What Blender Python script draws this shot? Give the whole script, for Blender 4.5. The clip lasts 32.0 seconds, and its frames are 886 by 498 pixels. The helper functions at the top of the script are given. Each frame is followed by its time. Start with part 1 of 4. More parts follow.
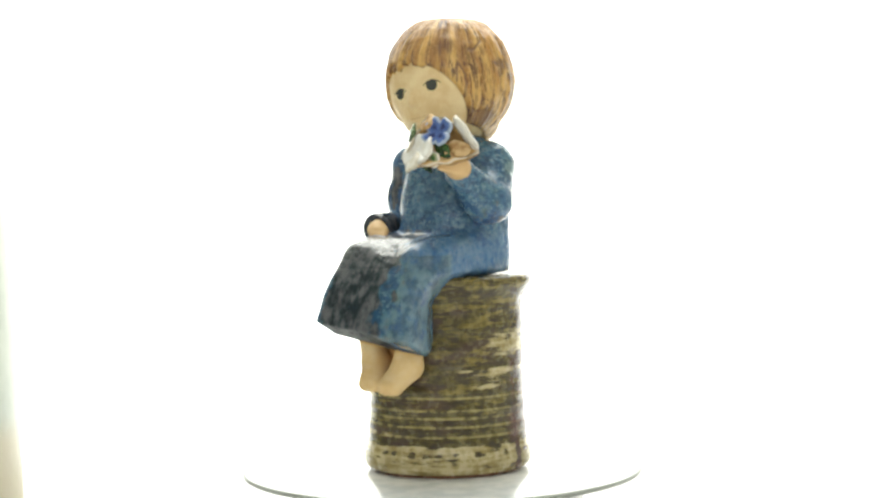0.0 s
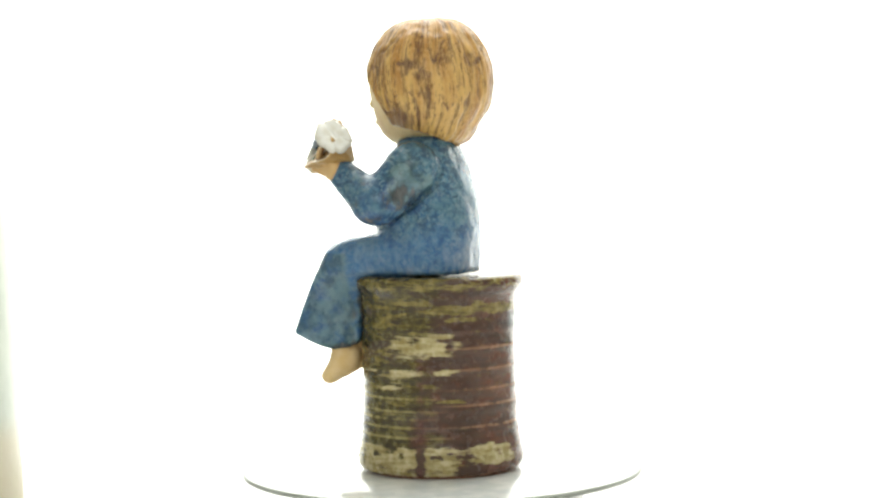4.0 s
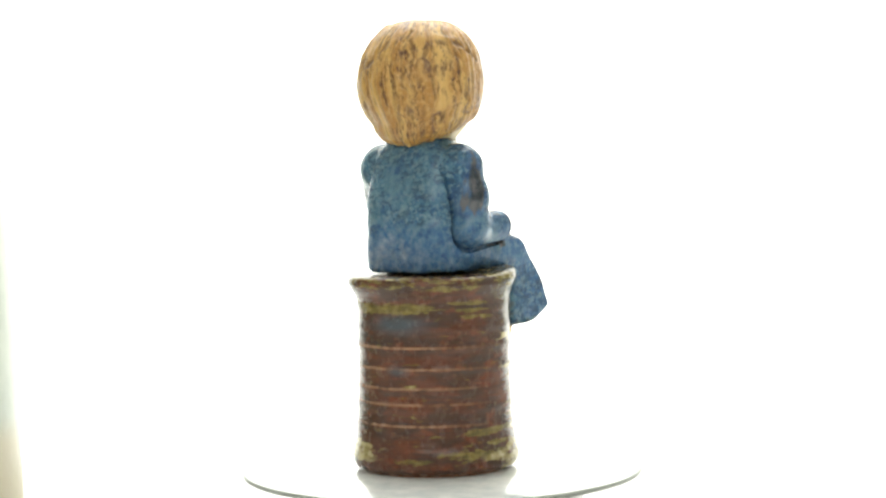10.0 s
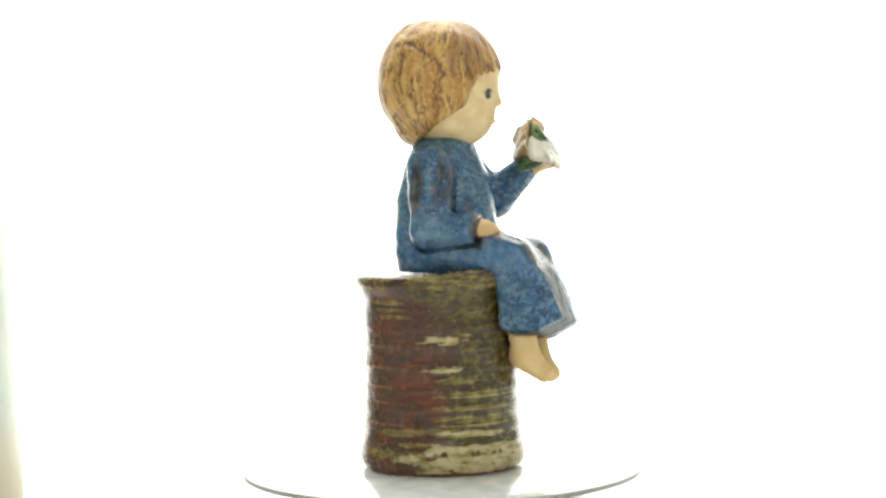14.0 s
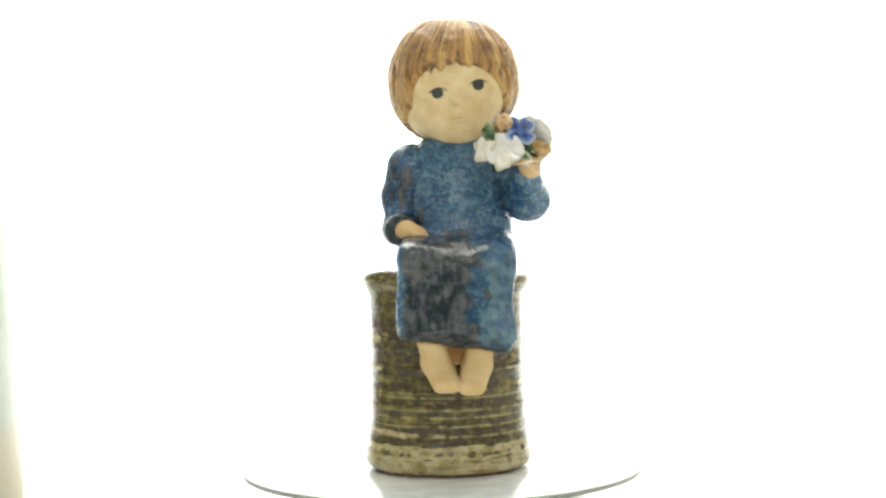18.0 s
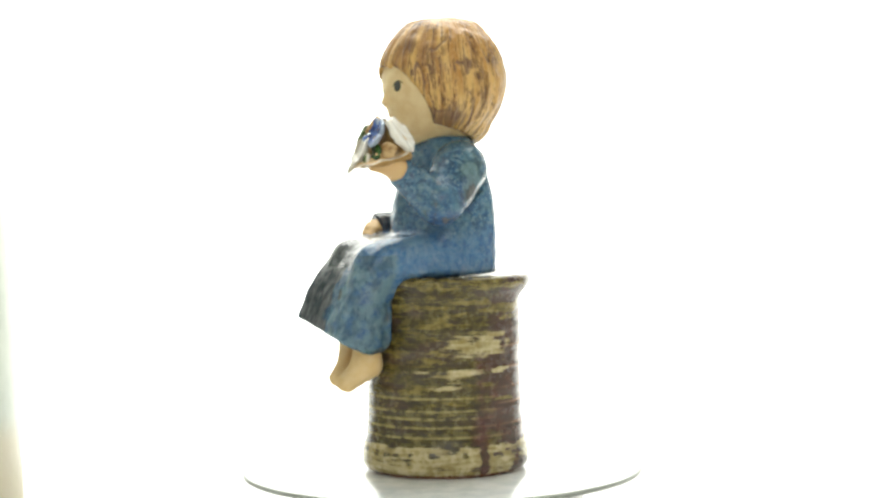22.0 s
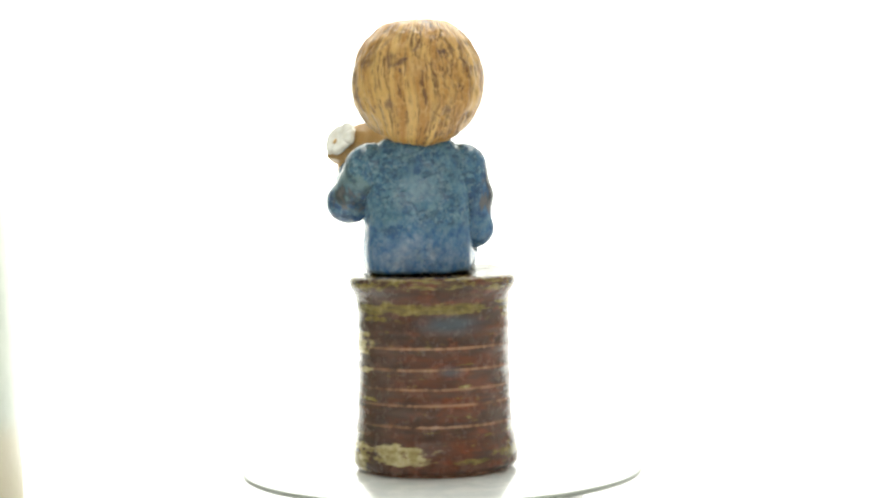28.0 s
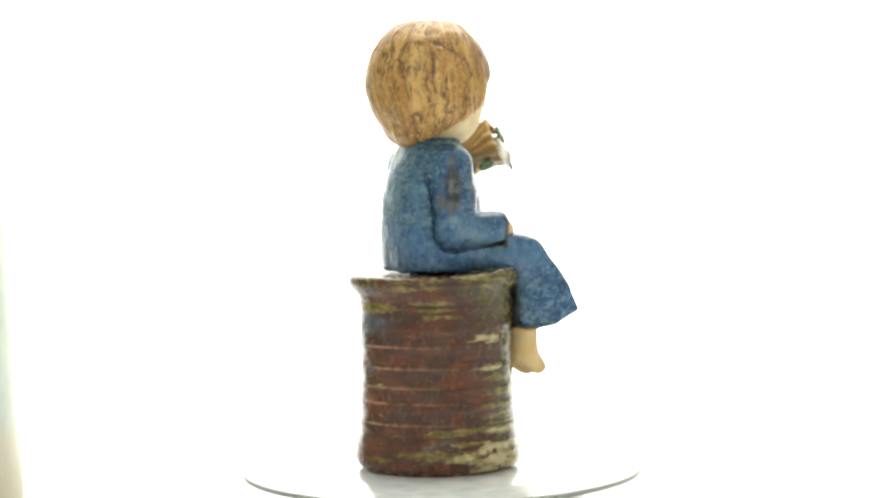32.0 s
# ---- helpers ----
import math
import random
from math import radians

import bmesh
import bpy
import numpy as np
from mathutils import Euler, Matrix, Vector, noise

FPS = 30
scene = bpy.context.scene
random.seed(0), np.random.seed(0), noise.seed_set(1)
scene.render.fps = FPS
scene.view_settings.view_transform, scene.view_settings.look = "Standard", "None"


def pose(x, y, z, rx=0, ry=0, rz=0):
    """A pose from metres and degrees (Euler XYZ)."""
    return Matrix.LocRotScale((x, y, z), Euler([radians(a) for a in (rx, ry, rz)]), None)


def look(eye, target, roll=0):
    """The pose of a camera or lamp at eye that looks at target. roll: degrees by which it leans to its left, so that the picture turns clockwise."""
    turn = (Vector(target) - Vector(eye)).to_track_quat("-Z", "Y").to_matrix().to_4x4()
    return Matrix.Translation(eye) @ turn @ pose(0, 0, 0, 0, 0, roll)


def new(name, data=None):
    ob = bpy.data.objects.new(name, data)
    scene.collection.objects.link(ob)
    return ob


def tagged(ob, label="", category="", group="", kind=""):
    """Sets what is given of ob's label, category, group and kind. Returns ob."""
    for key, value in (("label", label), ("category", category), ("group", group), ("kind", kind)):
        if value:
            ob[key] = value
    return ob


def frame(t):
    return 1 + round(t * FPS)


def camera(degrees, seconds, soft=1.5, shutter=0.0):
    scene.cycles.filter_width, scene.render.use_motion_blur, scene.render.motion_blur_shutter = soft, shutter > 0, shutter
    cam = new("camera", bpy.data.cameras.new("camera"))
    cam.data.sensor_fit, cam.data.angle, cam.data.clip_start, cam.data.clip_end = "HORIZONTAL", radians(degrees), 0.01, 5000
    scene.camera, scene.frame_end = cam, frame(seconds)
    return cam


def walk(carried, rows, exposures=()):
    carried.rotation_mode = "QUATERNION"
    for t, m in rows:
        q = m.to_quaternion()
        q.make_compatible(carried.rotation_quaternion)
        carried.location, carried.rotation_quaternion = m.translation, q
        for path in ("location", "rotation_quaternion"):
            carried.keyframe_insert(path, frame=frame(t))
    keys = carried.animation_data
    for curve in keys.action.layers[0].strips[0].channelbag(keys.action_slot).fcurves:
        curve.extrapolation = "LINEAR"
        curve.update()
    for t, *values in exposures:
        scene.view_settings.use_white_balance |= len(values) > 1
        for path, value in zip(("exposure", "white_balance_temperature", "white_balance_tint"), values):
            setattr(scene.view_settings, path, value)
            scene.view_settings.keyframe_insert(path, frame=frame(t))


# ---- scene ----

# ---------------------------------------------------------------- camera
SECONDS = 32.0
cam = camera(27.62, SECONDS, soft=2.6)
EYE = Vector((0.0, -0.896, 0.1492))
TILT, PAN, ROLL = radians(-2.61), radians(0.145), -1.02
AIM = EYE + Vector((math.sin(PAN) * math.cos(TILT), math.cos(PAN) * math.cos(TILT), math.sin(TILT)))
walk(cam, [(0.0, look(EYE, AIM, ROLL)), (SECONDS, look(EYE, AIM, ROLL))], exposures=[(0.0, 0.34, 6700, 3), (SECONDS, 0.34, 6700, 3)])

# one turn of the turntable takes 20.32 s; the figure faces the camera at 18.1 s
TURN_SECONDS, FACING = 20.32, 18.1


def turn_rows(x=0.0, y=0.0, z=0.0):
    steps = int(SECONDS * 2)
    return [(k / 2, pose(x, y, z, 0, 0, -360.0 / TURN_SECONDS * (k / 2 - FACING))) for k in range(steps + 1)]


# ---------------------------------------------------------------- light
world = bpy.data.worlds.new("world")
scene.world = world
world.use_nodes = True
world.node_tree.nodes["Background"].inputs["Color"].default_value = (1.0, 1.0, 0.98, 1)
world.node_tree.nodes["Background"].inputs["Strength"].default_value = 0.1


def area_lamp(name, eye, target, sx, sy, watts, colour=(1, 1, 1)):
    data = bpy.data.lights.new(name, "AREA")
    data.shape, data.size, data.size_y, data.energy, data.color = "RECTANGLE", sx, sy, watts, colour
    ob = new(name, data)
    ob.matrix_world = look(eye, target)
    return ob


area_lamp("overhead_softbox_lamp", (0.0, 0.25, 0.92), (0.0, 0.0, 0.1), 0.9, 0.7, 8.0, (1.0, 0.99, 0.97))
# Added fill from the front, standing in for room light; no window lies there.
area_lamp("front_fill_lamp", (0.05, -1.35, 0.72), (0.0, 0.0, 0.1), 1.3, 0.5, 4.2, (1.0, 0.98, 0.95))


# ---------------------------------------------------------------- material helpers
class Nodes:
    """A short way to write a node tree."""

    def __init__(self, name):
        self.mat = bpy.data.materials.new(name)
        self.mat.use_nodes = True
        self.tree = self.mat.node_tree
        self.bsdf = self.tree.nodes["Principled BSDF"]

    def node(self, kind, **links):
        n = self.tree.nodes.new(kind)
        for k, v in links.items():
            self.put(n.inputs[k.replace("_", " ")] if not k.startswith("i") or not k[1:].isdigit() else n.inputs[int(k[1:])], v)
        return n

    def put(self, socket, v):
        if isinstance(v, bpy.types.NodeSocket):
            self.tree.links.new(v, socket)
        elif isinstance(v, (tuple, list)) and len(v) == 3 and socket.type == "RGBA":
            socket.default_value = (*v, 1)
        else:
            socket.default_value = v

    def attr(self, name, vector=False):
        n = self.tree.nodes.new("ShaderNodeAttribute")
        n.attribute_name = name
        return n.outputs["Vector" if vector else "Fac"]

    def coord(self):
        return self.tree.nodes.new("ShaderNodeTexCoord").outputs["Object"]

    def scaled(self, vec, s):
        n = self.node("ShaderNodeMapping", Vector=vec)
        n.inputs["Scale"].default_value = s if isinstance(s, (tuple, list)) else (s, s, s)
        return n.outputs[0]

    def noise(self, vec, scale, detail=3.0, rough=0.55):
        return self.node("ShaderNodeTexNoise", Vector=vec, Scale=scale, Detail=detail, Roughness=rough).outputs["Fac"]

    def math(self, op, a, b=0.0, clamp=False):
        n = self.node("ShaderNodeMath", i0=a, i1=b)
        n.operation, n.use_clamp = op, clamp
        return n.outputs[0]

    def vector(self, op, a, b):
        n = self.node("ShaderNodeVectorMath", i0=a, i1=b)
        n.operation = op
        return n.outputs[0]

    def ramp(self, v, lo, hi, a=0.0, b=1.0):
        n = self.node("ShaderNodeMapRange", Value=v, From_Min=lo, From_Max=hi, To_Min=a, To_Max=b)
        n.interpolation_type = "SMOOTHSTEP"
        return n.outputs[0]

    def mix(self, f, a, b):
        n = self.tree.nodes.new("ShaderNodeMix")
        n.data_type = "RGBA"
        self.put(n.inputs[0], f)
        self.put(n.inputs[6], a)
        self.put(n.inputs[7], b)
        return n.outputs[2]

    def bump(self, height, strength, distance, normal=None):
        n = self.node("ShaderNodeBump", Height=height, Strength=strength, Distance=distance)
        if normal is not None:
            self.put(n.inputs["Normal"], normal)
        return n.outputs[0]

    def out(self, **kw):
        for k, v in kw.items():
            self.put(self.bsdf.inputs[k.replace("_", " ")], v)
        return self.mat


def srgb(r, g, b):
    f = lambda c: c / 12.92 if c <= 0.04045 else ((c + 0.055) / 1.055) ** 2.4
    return tuple(f(c / 255) for c in (r, g, b))


def plain(name, colour, rough=0.5, grain=400.0, amount=0.06, bump=0.0, **more):
    m = Nodes(name)
    n = m.noise(m.coord(), grain, 4)
    big = m.noise(m.coord(), grain / 12, 3)
    v = m.math("ADD", m.math("MULTIPLY", n, 0.5), m.math("MULTIPLY", big, 0.5))
    dark = tuple(c * (1 - amount * 2) for c in colour)
    light = tuple(min(1, c * (1 + amount)) for c in colour)
    col = m.mix(m.ramp(v, 0.3, 0.7), dark, light)
    m.out(Base_Color=col, Roughness=m.ramp(n, 0.2, 0.8, rough * 0.85, min(1, rough * 1.15)), **more)
    if bump:
        m.out(Normal=m.bump(n, 0.4, bump))
    return m.mat


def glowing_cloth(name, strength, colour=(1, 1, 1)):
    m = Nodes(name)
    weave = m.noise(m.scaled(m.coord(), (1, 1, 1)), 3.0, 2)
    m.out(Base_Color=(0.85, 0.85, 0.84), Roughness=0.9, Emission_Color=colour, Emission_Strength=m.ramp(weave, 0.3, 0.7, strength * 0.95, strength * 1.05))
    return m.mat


# ---------------------------------------------------------------- mesh helpers
def mesh_from(name, verts, faces, material, smooth=True):
    me = bpy.data.meshes.new(name)
    v = np.asarray(verts, dtype=np.float32)
    f = np.asarray(faces, dtype=np.int32)
    me.vertices.add(len(v))
    me.vertices.foreach_set("co", v.ravel())
    n = f.shape[1]
    me.loops.add(f.size)
    me.loops.foreach_set("vertex_index", f.ravel())
    me.polygons.add(len(f))
    me.polygons.foreach_set("loop_start", np.arange(0, f.size, n, dtype=np.int32))
    me.polygons.foreach_set("use_smooth", np.full(len(f), smooth))
    me.update(calc_edges=True)
    me.validate()
    if material:
        me.materials.append(material)
    return me


def set_attr(me, name, values, vector=False):
    a = me.attributes.new(name, "FLOAT_VECTOR" if vector else "FLOAT", "POINT")
    a.data.foreach_set("vector" if vector else "value", np.asarray(values, dtype=np.float32).ravel())


def part(name, me, parent, label="", place=None):
    ob = new(name, me)
    ob.parent = parent
    if place is not None:
        ob.matrix_basis = place
    return tagged(ob, label=label)


def from_bmesh(name, bm, material, smooth=True):
    me = bpy.data.meshes.new(name)
    bm.to_mesh(me)
    bm.free()
    for p in me.polygons:
        p.use_smooth = smooth
    me.materials.append(material)
    return me


def lathe(profile, segments):
    """Verts and quads of a profile (rows of radius, height) turned about z."""
    pr = np.asarray(profile, dtype=float)
    a = np.linspace(0, 2 * np.pi, segments, endpoint=False)
    v = np.stack([np.outer(pr[:, 0], np.cos(a)), np.outer(pr[:, 0], np.sin(a)), np.repeat(pr[:, 1:2], segments, 1)], -1)
    i, j = np.meshgrid(np.arange(len(pr) - 1), np.arange(segments), indexing="ij")
    k = (j + 1) % segments
    f = np.stack([i * segments + j, i * segments + k, (i + 1) * segments + k, (i + 1) * segments + j], -1).reshape(-1, 4)
    return v.reshape(-1, 3), f


def lattice_noise(p, seed=0):
    """Smooth value noise in 0..1 at points p (n, 3)."""
    p = np.asarray(p, dtype=float)
    i = np.floor(p).astype(np.int64)
    w = p - i
    w = w * w * (3 - 2 * w)
    total = 0.0
    for c in range(8):
        o = np.array([(c >> 2) & 1, (c >> 1) & 1, c & 1])
        q = i + o
        h = (q[:, 0] * 73856093) ^ (q[:, 1] * 19349663) ^ (q[:, 2] * 83492791) ^ (seed * 2654435761)
        h = (h ^ (h >> 13)) * 1274126177 & 0xFFFFFFFF
        h = ((h ^ (h >> 16)) & 0xFFFF) / 65535.0
        total = total + h * np.prod(np.where(o == 1, w, 1 - w), axis=1)
    return total


def fractal(p, seed=0, octaves=3):
    return sum(lattice_noise(np.asarray(p) * 2 ** k, seed + k) * 0.5 ** k for k in range(octaves)) / (2 - 0.5 ** (octaves - 1))


# signed distances in millimetres, on points (n, 3)
def ellipsoid(p, c, r):
    q = p - np.array(c, np.float32)
    r = np.array(r, np.float32)
    k0 = np.sqrt(((q / r) ** 2).sum(1))
    k1 = np.sqrt(((q / r ** 2) ** 2).sum(1)) + 1e-6
    return k0 * (k0 - 1) / k1


def limb(p, a, b, ra, rb):
    a, b = np.array(a, np.float32), np.array(b, np.float32)
    d = b - a
    t = np.clip(((p - a) @ d) / (d @ d), 0, 1)
    return np.sqrt(((p - a - t[:, None] * d) ** 2).sum(1)) - (ra + (rb - ra) * t)


def smin(a, b, k):
    h = np.clip(0.5 + 0.5 * (b - a) / k, 0, 1)
    return b + (a - b) * h - k * h * (1 - h)


def smax(a, b, k):
    return -smin(-a, -b, k)


def outline_distance(y, z, pts):
    """Signed distance to a closed outline in the y-z plane."""
    d = np.full(y.shape, 1e9, np.float32)
    s = np.ones(y.shape, np.float32)
    for i in range(len(pts)):
        (ay, az), (by, bz) = pts[i], pts[i - 1]
        ey, ez, wy, wz = by - ay, bz - az, y - ay, z - az
        t = np.clip((wy * ey + wz * ez) / (ey * ey + ez * ez), 0, 1)
        d = np.minimum(d, (wy - ey * t) ** 2 + (wz - ez * t) ** 2)
        c1, c2, c3 = z >= az, z < bz, ey * wz > ez * wy
        s = np.where((c1 & c2 & c3) | (~c1 & ~c2 & ~c3), -s, s)
    return s * np.sqrt(d)


def surface_of(field, lo, hi, step):
    """A closed quad skin of field = 0 in a box of cells (surface nets)."""
    lo = np.array(lo, np.float32)
    n = np.ceil((np.array(hi) - lo) / step).astype(int) + 1
    g = np.stack(np.meshgrid(*[np.arange(k, dtype=np.float32) for k in n], indexing="ij"), -1)
    val = np.empty(n, np.float32)
    for i in range(0, n[0], 16):
        block = g[i:i + 16]
        val[i:i + 16] = field(lo + step * block.reshape(-1, 3)).reshape(block.shape[:3])
    neg = val < 0
    corner = [(a, b, c) for a in (0, 1) for b in (0, 1) for c in (0, 1)]
    m = n - 1
    sub = lambda arr, o: arr[o[0]:o[0] + m[0], o[1]:o[1] + m[1], o[2]:o[2] + m[2]]
    count = sum(sub(neg, o).astype(np.int8) for o in corner)
    idx = np.argwhere((count > 0) & (count < 8))
    cv = np.stack([val[idx[:, 0] + o[0], idx[:, 1] + o[1], idx[:, 2] + o[2]] for o in corner], 1)
    pos, hits = np.zeros((len(idx), 3)), np.zeros(len(idx))
    for a in range(8):
        for b in range(a + 1, 8):
            oa, ob = np.array(corner[a]), np.array(corner[b])
            if np.abs(oa - ob).sum() != 1:
                continue
            cross = (cv[:, a] < 0) != (cv[:, b] < 0)
            t = np.where(cross, cv[:, a] / np.where(cross, cv[:, a] - cv[:, b], 1), 0)
            pos += np.where(cross[:, None], oa + t[:, None] * (ob - oa), 0)
            hits += cross
    verts = lo + step * (idx + pos / hits[:, None])
    ids = np.full(m, -1, np.int64)
    ids[tuple(idx.T)] = np.arange(len(idx))
    quads = []
    for ax in range(3):
        u, v = (ax + 1) % 3, (ax + 2) % 3
        first = np.take(neg, range(0, n[ax] - 1), ax)
        second = np.take(neg, range(1, n[ax]), ax)
        e = np.argwhere(first != second)
        e = e[(e[:, u] > 0) & (e[:, v] > 0) & (e[:, u] < m[u]) & (e[:, v] < m[v])]
        out = first[tuple(e.T)]
        q = []
        for du, dv in ((1, 1), (0, 1), (0, 0), (1, 0)):
            c = e.copy()
            c[:, u] -= du
            c[:, v] -= dv
            q.append(ids[tuple(c.T)])
        q = np.stack(q, 1)
        q[~out] = q[~out][:, ::-1]
        quads.append(q)
    quads = np.concatenate(quads)
    verts = verts.astype(np.float32)
    for _ in range(2):
        d = field(verts)
        e = np.float32(0.15)
        grad = np.stack([field(verts + e * np.eye(3, dtype=np.float32)[k]) - field(verts - e * np.eye(3, dtype=np.float32)[k]) for k in range(3)], 1) / (2 * e)
        verts = verts - (np.clip(d, -step, step) * 0.8 / np.maximum((grad ** 2).sum(1), 0.3))[:, None] * grad
    return verts, quads


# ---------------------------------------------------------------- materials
# Emission replaces light coming through the cloth; no lamp stands behind it.
white_cloth = glowing_cloth("emissive_white_cloth", 1.55)
white_paper = plain("matt_white_paper", (0.86, 0.86, 0.85), 0.8, 300, 0.02)
bounce_cloth = plain("pale_grey_bounce_cloth", (0.6, 0.6, 0.58), 0.9, 500, 0.03)


def satin_cloth():
    m = Nodes("grey_green_satin")
    co = m.coord()
    weave = m.noise(m.scaled(co, (1, 1, 0.15)), 900, 3)
    blot = m.noise(co, 30, 3)
    height = m.node("ShaderNodeSeparateXYZ", Vector=co).outputs[2]
    col = m.mix(m.ramp(blot, 0.3, 0.7), (0.27, 0.30, 0.25), (0.34, 0.37, 0.31))
    # The colour turns tan towards the bottom of the cloth.
    hem = m.ramp(m.math("ADD", height, m.math("MULTIPLY", m.math("SUBTRACT", blot, 0.5), 0.01)), 0.014, -0.008)
    col = m.mix(hem, col, (0.31, 0.27, 0.18))
    m.out(Base_Color=col, Roughness=m.ramp(weave, 0.3, 0.7, 0.30, 0.42), Normal=m.bump(weave, 0.15, 0.0004), IOR=1.6)
    return m.mat


grey_cloth = satin_cloth()


def plate_material():
    m = Nodes("glossy_white_acrylic")
    co = m.coord()
    ripple = m.math("ADD", m.noise(co, 55, 3, 0.6), m.math("MULTIPLY", m.noise(co, 240, 3, 0.6), 0.35))
    haze = m.noise(co, 90, 4, 0.6)
    n = m.bump(ripple, 0.22, 0.0009)
    m.out(Base_Color=m.mix(m.ramp(haze, 0.35, 0.65), (0.60, 0.63, 0.64), (0.76, 0.77, 0.76)), Roughness=m.ramp(haze, 0.3, 0.7, 0.06, 0.2), Normal=n, IOR=1.55, Coat_Weight=0.6, Coat_Roughness=0.08, Coat_Normal=n)
    return m.mat


plate_white = plate_material()
plate_rim = plain("sawn_acrylic_edge", (0.30, 0.32, 0.29), 0.35, 600, 0.08)
base_plastic = plain("white_plastic", (0.7, 0.7, 0.69), 0.4, 300, 0.03)


def figure_material():
    m = Nodes("hand_painted_stoneware")
    co = m.coord()
    hair_sd, dress_sd, eye_sd, dark = m.attr("hair_sd"), m.attr("dress_sd"), m.attr("eye_sd"), m.attr("dark_glaze")
    lock = m.attr("lock", True)
    fine = m.noise(co, 900, 4, 0.6)
    blot = m.noise(co, 130, 4, 0.6)
    # bisque skin
    skin = m.mix(m.ramp(blot, 0.35, 0.7), srgb(216, 188, 138), srgb(230, 209, 163))
    skin = m.mix(m.ramp(fine, 0.62, 0.8, 0, 0.2), skin, srgb(176, 138, 90))
    # Warm brown for real blush and for shade painted on the skin.
    skin = m.mix(m.math("MULTIPLY", m.ramp(m.attr("blush_and_shade"), 0.0, 1.0), m.ramp(blot, 0.3, 0.7, 0.5, 0.9)), skin, srgb(190, 134, 74))
    # hair: ochre with brown stain in the combed grooves
    strands = m.noise(lock, 430, 3, 0.6)
    wide = m.noise(lock, 170, 3, 0.55)
    patch = m.noise(co, 120, 4, 0.6)
    nick = m.noise(co, 480, 4, 0.6)
    hair = m.mix(m.ramp(wide, 0.38, 0.64), srgb(174, 126, 64), srgb(208, 167, 100))
    hair = m.mix(m.ramp(nick, 0.45, 0.7, 0, 0.45), hair, srgb(212, 172, 110))
    stain = m.math("MULTIPLY", m.ramp(m.math("ADD", strands, m.math("MULTIPLY", m.math("SUBTRACT", nick, 0.5), 0.4)), 0.52, 0.38), m.ramp(patch, 0.34, 0.60))
    stain = m.math("MULTIPLY", stain, m.ramp(m.attr("fringe"), 0.0, 1.0, 1.0, 1.15))
    hair = m.mix(m.math("MULTIPLY", stain, 0.85), hair, srgb(84, 56, 36))
    hair = m.mix(m.ramp(m.math("ADD", m.attr("hair_dark"), m.math("MULTIPLY", m.math("SUBTRACT", strands, 0.5), 1.6)), 0.35, 0.7, 0, 0.8), hair, srgb(104, 76, 58))
    dash = m.math("MULTIPLY", m.ramp(m.noise(lock, 620, 2, 0.5), 0.60, 0.68), m.ramp(m.noise(co, 210, 3, 0.6), 0.50, 0.60))
    hair = m.mix(m.math("MULTIPLY", dash, 0.75), hair, srgb(78, 58, 44))
    hair = m.mix(m.ramp(m.noise(lock, 520, 3, 0.6), 0.58, 0.72, 0, 0.55), hair, srgb(214, 178, 120))
    comb = m.math("MULTIPLY", m.ramp(m.noise(lock, 760, 2, 0.5), 0.43, 0.36), m.ramp(m.noise(co, 150, 3, 0.6), 0.42, 0.56))
    hair = m.mix(m.math("MULTIPLY", comb, 0.8), hair, srgb(88, 58, 36))
    top = m.math("MULTIPLY", m.ramp(m.attr("fringe"), 0.0, 1.0), m.ramp(wide, 0.60, 0.42))
    hair = m.mix(m.math("MULTIPLY", top, 0.3), hair, srgb(112, 84, 72))
    # dress: mottled blue glaze that breaks to grey-green
    swirl = m.node("ShaderNodeTexNoise", Vector=co, Scale=260.0, Detail=2.0).outputs["Color"]
    warp = m.vector("ADD", co, m.vector("MULTIPLY", swirl, (0.006, 0.006, 0.006)))
    leafy = m.node("ShaderNodeTexVoronoi", Vector=warp, Scale=330.0).outputs["Distance"]
    streak = m.noise(m.scaled(co, (1, 1, 0.75)), 330, 4, 0.6)
    blob = m.noise(co, 150, 4, 0.6)
    cloud = m.noise(co, 55, 3, 0.55)
    height = m.node("ShaderNodeSeparateXYZ", Vector=co).outputs[2]
    lower = m.ramp(m.math("ADD", height, m.math("MULTIPLY", m.math("SUBTRACT", cloud, 0.5), 0.05)), 0.134, 0.106)
    dress = m.mix(m.ramp(m.math("ADD", 0.5, m.math("MULTIPLY", m.math("SUBTRACT", streak, 0.5), m.ramp(lower, 0.0, 1.0, 1.0, 0.5))), 0.34, 0.66), m.mix(lower, srgb(56, 94, 126), srgb(48, 90, 136)), m.mix(lower, srgb(92, 128, 150), srgb(96, 130, 160)))
    rough_zone = m.ramp(m.math("ADD", m.noise(co, 45, 2, 0.5), m.ramp(height, 0.10, 0.15, -0.12, 0.12)), 0.40, 0.60)
    rough_zone = m.math("MAXIMUM", rough_zone, m.attr("crackle"))
    pale = m.ramp(m.math("ADD", cloud, m.math("ADD", m.ramp(height, 0.098, 0.155, -0.06, 0.08), m.math("MULTIPLY", m.math("SUBTRACT", streak, 0.5), 0.5))), 0.38, 0.68)
    dress = m.mix(m.math("MULTIPLY", pale, m.ramp(lower, 0.0, 1.0, 0.42, 0.40)), dress, m.mix(lower, srgb(96, 128, 138), srgb(132, 148, 172)))
    dress = m.mix(m.ramp(blob, 0.54, 0.74, 0, 0.45), dress, m.mix(lower, srgb(116, 146, 156), srgb(138, 154, 176)))
    dress = m.mix(m.ramp(blob, 0.47, 0.32, 0, 0.5), dress, srgb(32, 64, 108))
